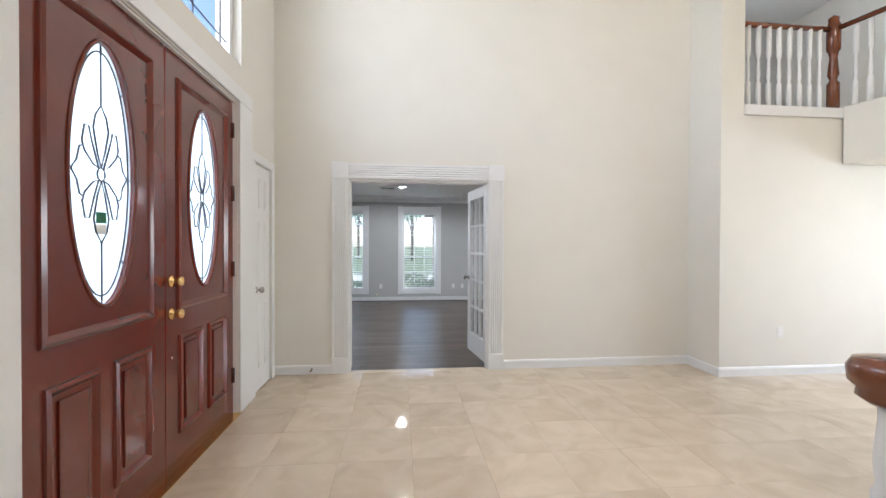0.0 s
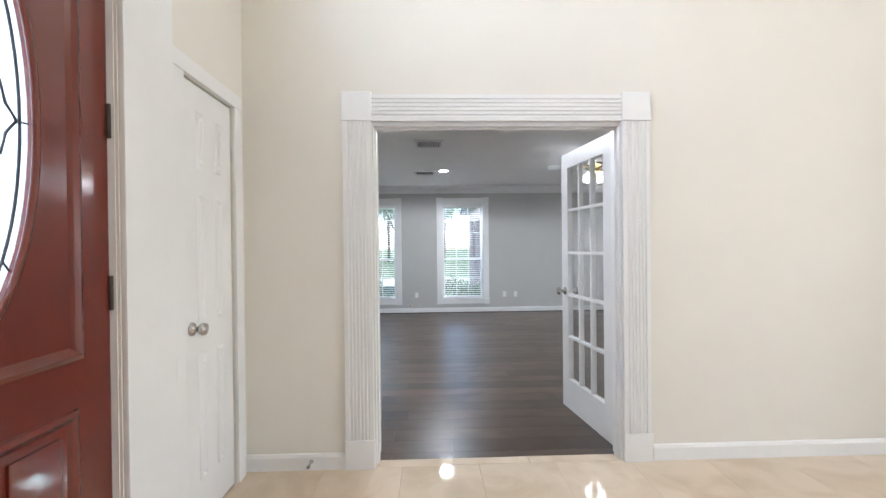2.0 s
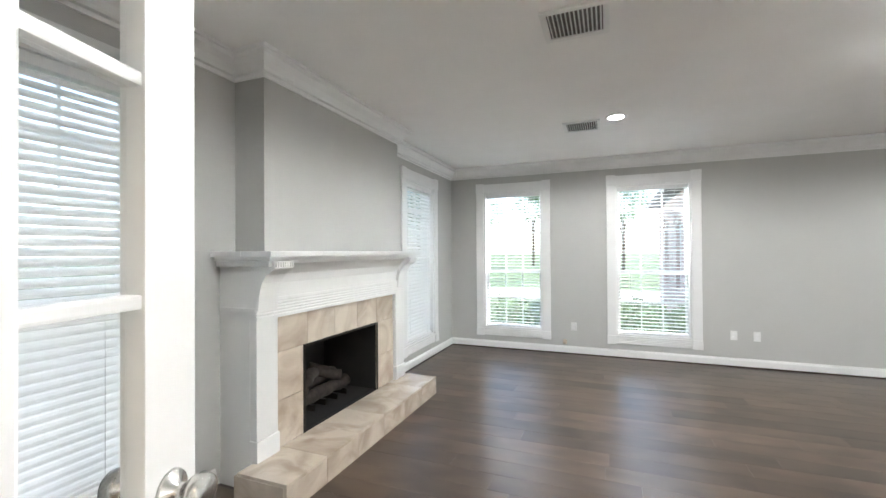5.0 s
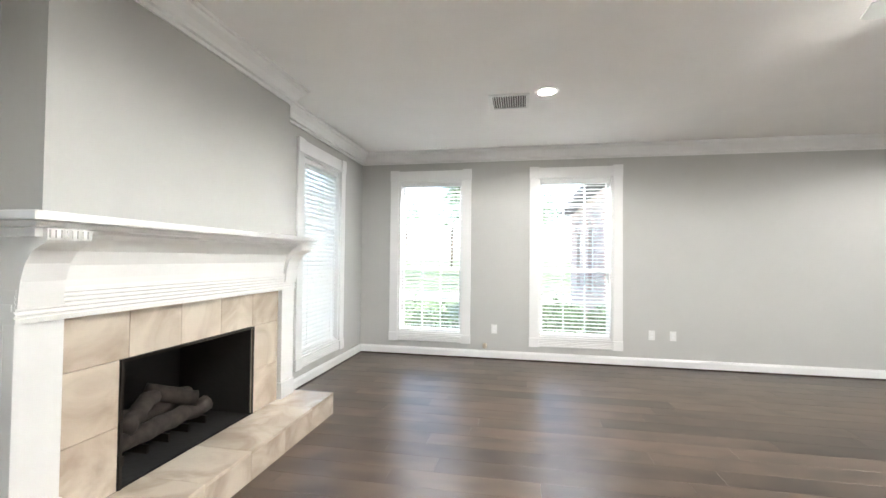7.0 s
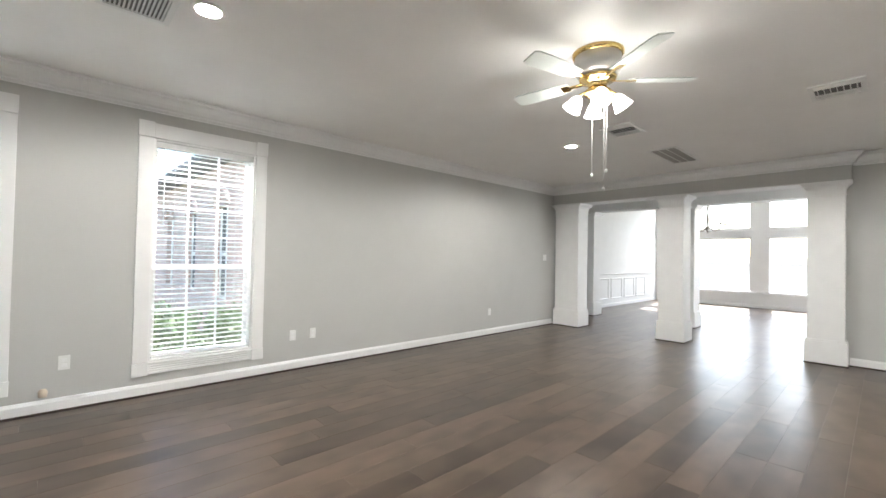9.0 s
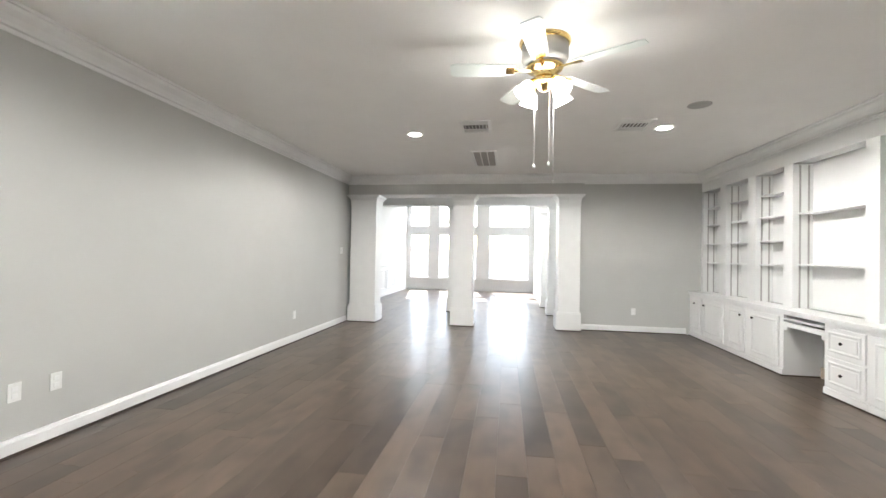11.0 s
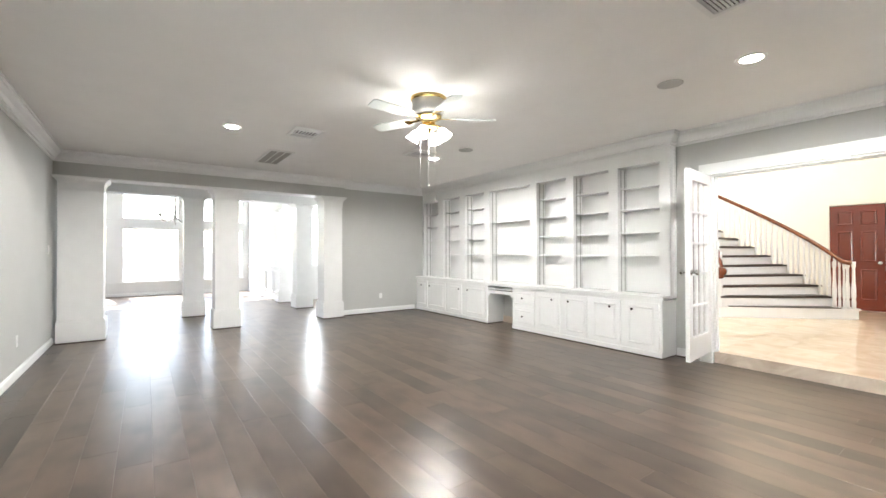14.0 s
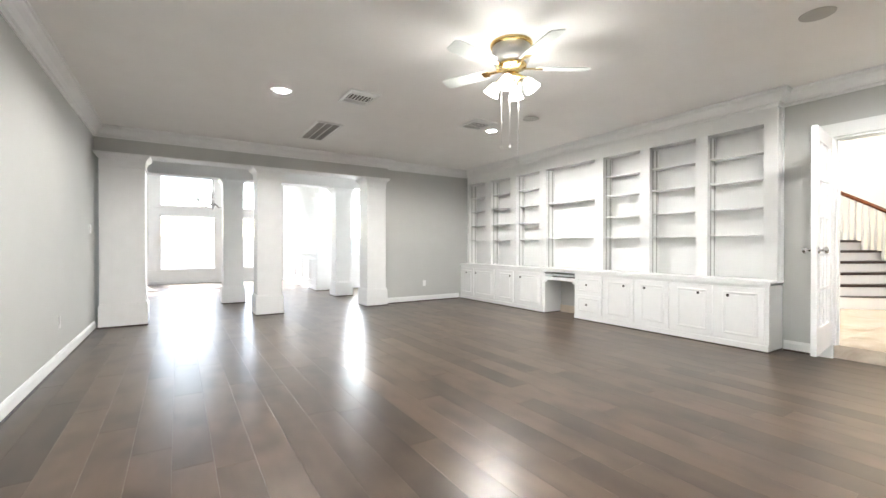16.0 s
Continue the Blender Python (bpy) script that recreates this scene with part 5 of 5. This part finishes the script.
bal = thing("stair_balustrade", "white turned balusters under a stained oak handrail", "balustrade", 0, 0, 0)
bm_b = baluster_mesh("baluster", 0.78, WHITE)
for i in range(NST):
    for f in (0.18, 0.5, 0.82):
        x, y = on_arc(RO - 0.06, A0 + DA * (i + f))
        b = part("baluster", bm_b, WHITE, bal)
        b.matrix_local = Matrix.Translation((x, y, FZ + RISE * (i + 1))) @ Matrix.Diagonal((1, 1, 1 + 0.22 * (f - 0.28), 1))
rail_pts = []
for k in range(41):
    an = A0 + 2 + (DA * NST - 2) * k / 40
    x, y = on_arc(RO - 0.06, an)
    rail_pts.append((x, y, FZ + RISE + 0.80 + RISE * ((an - A0) / DA - 0.28)))
x0, y0, z0 = rail_pts[0]
rail_pts = [(x0 - 0.12, y0 + 0.14, z0 - 0.02), (x0 - 0.04, y0 + 0.04, z0 - 0.01)] + rail_pts
part("handrail", tube(rail_pts, 0.036, sides=10), OAK, bal, "polished oak handrail")
for an, r in ((A0 + 0.8, RO - 0.02), (A0 + 1.6, RO - 0.2), (A0 + 0.4, RO + 0.06)):
    x, y = on_arc(r, an)
    part("newel", lathe([(q * 1.6, h * 1.12) for q, h in BAL], 12, (x, y, FZ + RISE)), WHITE, bal)
bal2 = thing("stair_balustrade", "short oak volute on a white newel post", "balustrade", 0, 0, 0)
vx, vy = 2.2, 1.50
part("newel", lathe([(0.075, FZ + 0.18), (0.075, FZ + 0.3), (0.06, FZ + 0.33), (0.07, FZ + 0.45), (0.055, FZ + 0.62), (0.06, FZ + 0.7)], 20, (vx, vy, 0)), WHITE, bal2)
part("volute", lathe([(0.001, 0.80), (0.09, 0.81), (0.13, 0.84), (0.125, 0.87), (0.155, 0.9), (0.16, 0.96), (0.14, 1.0), (0.08, 1.015), (0.001, 1.02)], 28, (vx, vy, 0)), OAK, bal2, "thick oak rail end")
inner = [(*on_arc(RI + 0.02, A0 + 6 + k * 5.0), 0.97 + RISE * 5.0 * k / DA) for k in range(20)]
part("handrail", tube([(vx, vy, 0.96)] + inner, 0.036, sides=10), OAK, bal2)
bm_c = baluster_mesh("baluster", 0.8, WHITE)
for i in range(1, NST):
    x, y = on_arc(RI + 0.03, A0 + DA * (i + 0.5))
    b = part("baluster", bm_c, WHITE, bal2)
    b.matrix_local = pose(x, y, FZ + RISE * (i + 1))
gal = thing("gallery_balustrade", "upstairs gallery rail, white balusters and oak newel", "balustrade", 0, 0, 0)
GY, GZ, GN = 3.986, 2.947, 4.74
part("handrail", join(tube([(GX + 0.005, GY, GZ + 0.86), (GN, GY, GZ + 0.86)], 0.028, sides=8), tube([(GN, GY, GZ + 0.86), (5.2, 2.13, GZ + 0.9)], 0.028, sides=8)), OAK, gal)
part("newel", lathe([(0.055, GZ), (0.055, GZ + 0.28), (0.03, GZ + 0.32), (0.05, GZ + 0.38), (0.034, GZ + 0.56), (0.045, GZ + 0.62), (0.06, GZ + 0.64), (0.062, GZ + 0.9), (0.045, GZ + 0.94), (0.05, GZ + 0.98), (0.001, GZ + 1.02)], 16, (GN, GY, 0)), OAK, gal, "turned oak newel post")
part("shoe_rail", cube(GX + 0.004, GY - 0.03, GZ, GN - 0.06, GY + 0.03, GZ + 0.012, 0.003), WHITE, gal)
GBAL = [(0.026, 0.0), (0.026, 0.24), (0.012, 0.27), (0.02, 0.32), (0.017, 0.4), (0.012, 0.5), (0.024, 0.54), (0.026, 0.56), (0.026, 0.84)]
bm_g = mesh_of("baluster", lathe(GBAL, 8), WHITE)
for i in range(8):
    b = part("baluster", bm_g, WHITE, gal)
    b.matrix_local = pose(GX + 0.085 + i * 0.119, GY, GZ + 0.005)
for i in range(14):
    b = part("baluster", bm_g, WHITE, gal)
    b.matrix_local = pose(GN + 0.065 + 0.0306 * i, GY - 0.167 - i * 0.116, GZ + 0.012)
up = thing("gallery_downlight", "lit round downlight in the gallery ceiling", "downlight", 6.0, 5.2, 5.6)
part("lens", lathe([(0.001, -0.001), (0.08, -0.001), (0.07, -0.006), (0.001, -0.007)], 20), CANLIGHT, up)

# ---- outdoors ----
structure("ground", cube(-300, -300, -0.5, 300, 300, -0.35), GRASS, "green lawn round the house", "ground")
structure("patio", cube(14.6, 4, -0.349, 19.5, 14, -0.12), PAVE, "pale concrete patio", "pavement")
structure("drive", cube(-12, 21, -0.349, 12, 25, -0.33), PAVE, "pale concrete drive", "road")
fen = thing("garden_fence", "weathered board fence beyond the patio", "fence", 19.6, 0, -0.35)
fb = mesh_of("board", cube(0, -0.068, 0, 0.02, 0.068, 1.9, 0.004), FENCE)
for i in range(90):
    b = part("board", fb, FENCE, fen)
    b.matrix_local = pose(0, 2 + i * 0.14, random.uniform(-0.02, 0.02))
for z in (0.5, 1.5):
    part("rail", cube(-0.04, 1.9, z, 0, 14.6, z + 0.08), FENCE, fen)
wing = thing("house_wing", "brick wing of the house with arched windows", "house", -0.75, 0, -0.35)
part("wall", walled("x", 2.5, 2.8, 13.2, 21.0, 0, 3.4, [(14.2, 15.0, 0.8, 2.5), (16.4, 17.2, 0.8, 2.5), (18.6, 19.4, 0.8, 2.5)]), BRICK, wing)
for y in (14.2, 16.4, 18.6):
    w = part("window", join(cube(2.6, y, 0.8, 2.66, y + 0.06, 2.5), cube(2.6, y + 0.74, 0.8, 2.66, y + 0.8, 2.5), cube(2.6, y + 0.06, 1.6, 2.66, y + 0.74, 1.66), cube(2.6, y + 0.06, 0.8, 2.66, y + 0.74, 0.86), cube(2.6, y + 0.37, 0.86, 2.66, y + 0.43, 2.5)), WHITE, wing)
    part("pane", cube(2.62, y + 0.06, 0.86, 2.63, y + 0.74, 2.5), HOLLOW, w)
    part("arch", tube([(2.49, y + 0.4 + 0.46 * math.cos(radians(q)), 2.5 + 0.3 * math.sin(radians(q))) for q in range(0, 181, 15)], 0.06, sides=6), BRICK, wing)
rf = bmesh.new()
v = [rf.verts.new(p) for p in ((2.1, 12.8, 3.4), (2.1, 21.4, 3.4), (5.2, 21.4, 5.6), (5.2, 12.8, 5.6), (2.1, 12.8, 3.25), (2.1, 21.4, 3.25), (5.2, 21.4, 3.25), (5.2, 12.8, 3.25))]
for f in ((0, 1, 2, 3), (0, 4, 5, 1), (0, 3, 7, 4), (1, 5, 6, 2), (4, 7, 6, 5), (2, 6, 7, 3)):
    rf.faces.new([v[i] for i in f])
bmesh.ops.recalc_face_normals(rf, faces=rf.faces[:])
part("roof", rf, SHINGLE, wing)


def leaves(centre, radius, count, size, seed, flat=1.0):
    rng = random.Random(seed)
    bm = bmesh.new()
    for _ in range(count):
        d = Vector((rng.gauss(0, 1), rng.gauss(0, 1), rng.gauss(0, 1))).normalized()
        lump = 0.75 + 0.3 * noise.noise(d * 2.3 + Vector((seed, 0, 0)))
        p = Vector(centre) + Vector((d.x, d.y, d.z * flat)) * radius * lump * rng.uniform(0.55, 1.0)
        q = Euler((rng.uniform(0, 6), rng.uniform(0, 6), rng.uniform(0, 6))).to_matrix()
        s = size * rng.uniform(0.6, 1.3)
        bm.faces.new([bm.verts.new(p + q @ Vector(o)) for o in ((-s, 0, 0), (0, -s * 0.45, 0), (s, 0, 0), (0, s * 0.45, 0))])
    return bm


for i, (x, y, r) in enumerate(((-1.6, 12.3, 0.7), (-0.5, 12.4, 0.65), (0.5, 12.3, 0.7), (1.4, 12.5, 0.6), (-2.9, 12.5, 0.8))):
    s = thing("shrub", "rounded green garden shrub below the window", "shrub", x, y, -0.35, group="shrubs")
    part("stems", join(*[tube([(0, 0, 0), (0.15 * math.cos(k), 0.15 * math.sin(k), 0.5)], 0.012, sides=5) for k in range(5)]), BARK, s)
    part("foliage", leaves((0, 0, 0.55), r, 1500, 0.05, i, 0.85), LEAF, s)
for i, (x, y, h) in enumerate(((-13, 44, 9), (-5, 52, 10), (1.5, 48, 9), (-21, 50, 10), (-14, 9, 6), (-15, 4, 7), (-1.7, 23, 6.5), (8, 56, 10), (-9, 60, 11), (-17, 66, 11))):
    t = thing("tree", "leafy green garden tree", "tree", x, y, -0.36, group="garden trees")
    trunk = tube([(0, 0, 0), (0.05, 0.03, h * 0.25), (0, 0.05, h * 0.55)], 0.16, sides=8)
    part("trunk", join(trunk, *[tube([(0, 0.03, h * 0.35), (0.5 * math.cos(k * 1.3), 0.5 * math.sin(k * 1.3), h * 0.5), (1.3 * math.cos(k * 1.3), 1.3 * math.sin(k * 1.3), h * 0.68)], 0.05, sides=5) for k in range(5)]), BARK, t)
    part("crown", leaves((0, 0, h * 0.72), h * 0.36, 2200, 0.14, 20 + i, 0.8), LEAF, t)

# ---- floor boards and tiles ----
rng = random.Random(5)
PW = 0.185


def plank_mesh(length):
    bm = bmesh.new()
    h, g, b = PW / 2 - 0.0003, length / 2 - 0.0003, 0.0014
    lo = [bm.verts.new(p) for p in ((-g, -h, -0.012), (g, -h, -0.012), (g, h, -0.012), (-g, h, -0.012))]
    mi = [bm.verts.new(p) for p in ((-g, -h, -b * 0.5), (g, -h, -b * 0.5), (g, h, -b * 0.5), (-g, h, -b * 0.5))]
    hi = [bm.verts.new(p) for p in ((-g + b, -h + b, 0), (g - b, -h + b, 0), (g - b, h - b, 0), (-g + b, h - b, 0))]
    for a, c in ((lo, mi), (mi, hi)):
        for i in range(4):
            bm.faces.new((a[i], a[(i + 1) % 4], c[(i + 1) % 4], c[i]))
    bm.faces.new(hi)
    return bm


lengths = (0.9, 1.2, 1.5, 1.8, 2.1)
plank_data = {L: mesh_of("plank", plank_mesh(L), PLANK) for L in lengths}
floor_ob = bpy.data.objects["floor"]
rest = bmesh.new()
count = 0
row = 0
y = SY - 0.07 + PW / 2
while y < 11.6:
    x = WX - 0.1 - rng.uniform(0, 1.4)
    xmax = 14.4
    while x < xmax:
        L = rng.choice(lengths)
        c = x + L / 2
        if y < NY and c < 6.6 and count < 300:
            ob = part("plank", plank_data[L], PLANK, floor_ob)
            ob.matrix_local = pose(c, y, 0)
            count += 1
        elif y < NY or c > 7.4:
            tmp = plank_mesh(L)
            tmp.transform(Matrix.Translation((c, y, 0)))
            me = bpy.data.meshes.new("tmp")
            tmp.to_mesh(me)
            tmp.free()
            rest.from_mesh(me)
            bpy.data.meshes.remove(me)
        x += L
    y += PW
tagged(part("planks", rest, PLANK, floor_ob), kind="stuff")
TS = 0.457
tm = bmesh.new()
h, b = TS / 2 - 0.0002, 0.0005
lo = [tm.verts.new(p) for p in ((-h, -h, -0.012), (h, -h, -0.012), (h, h, -0.012), (-h, h, -0.012))]
hi = [tm.verts.new(p) for p in ((-h + b, -h + b, 0), (h - b, -h + b, 0), (h - b, h - b, 0), (-h + b, h - b, 0))]
for i in range(4):
    tm.faces.new((lo[i], lo[(i + 1) % 4], hi[(i + 1) % 4], hi[i]))
tm.faces.new(hi)
tile_data = mesh_of("tile", tm, TILE)
foyer_ob = bpy.data.objects["floor_foyer"]
ny = 14
for j in range(ny):
    y = 4.41 - TS / 2 - j * TS
    for i in range(16):
        x = -1.18 + TS / 2 + i * TS
        if y > -1.7:
            ob = part("tile", tile_data, TILE, foyer_ob)
            ob.matrix_local = pose(x, y, FZ)
for x0, x1 in ((-0.418, 0.04), (0.042, 0.5), (0.502, 1.058)):
    part("tile", cube(x0, 4.412, FZ - 0.012, x1 - 0.001, 4.487, FZ + 0.001, 0.001), TILE, foyer_ob)
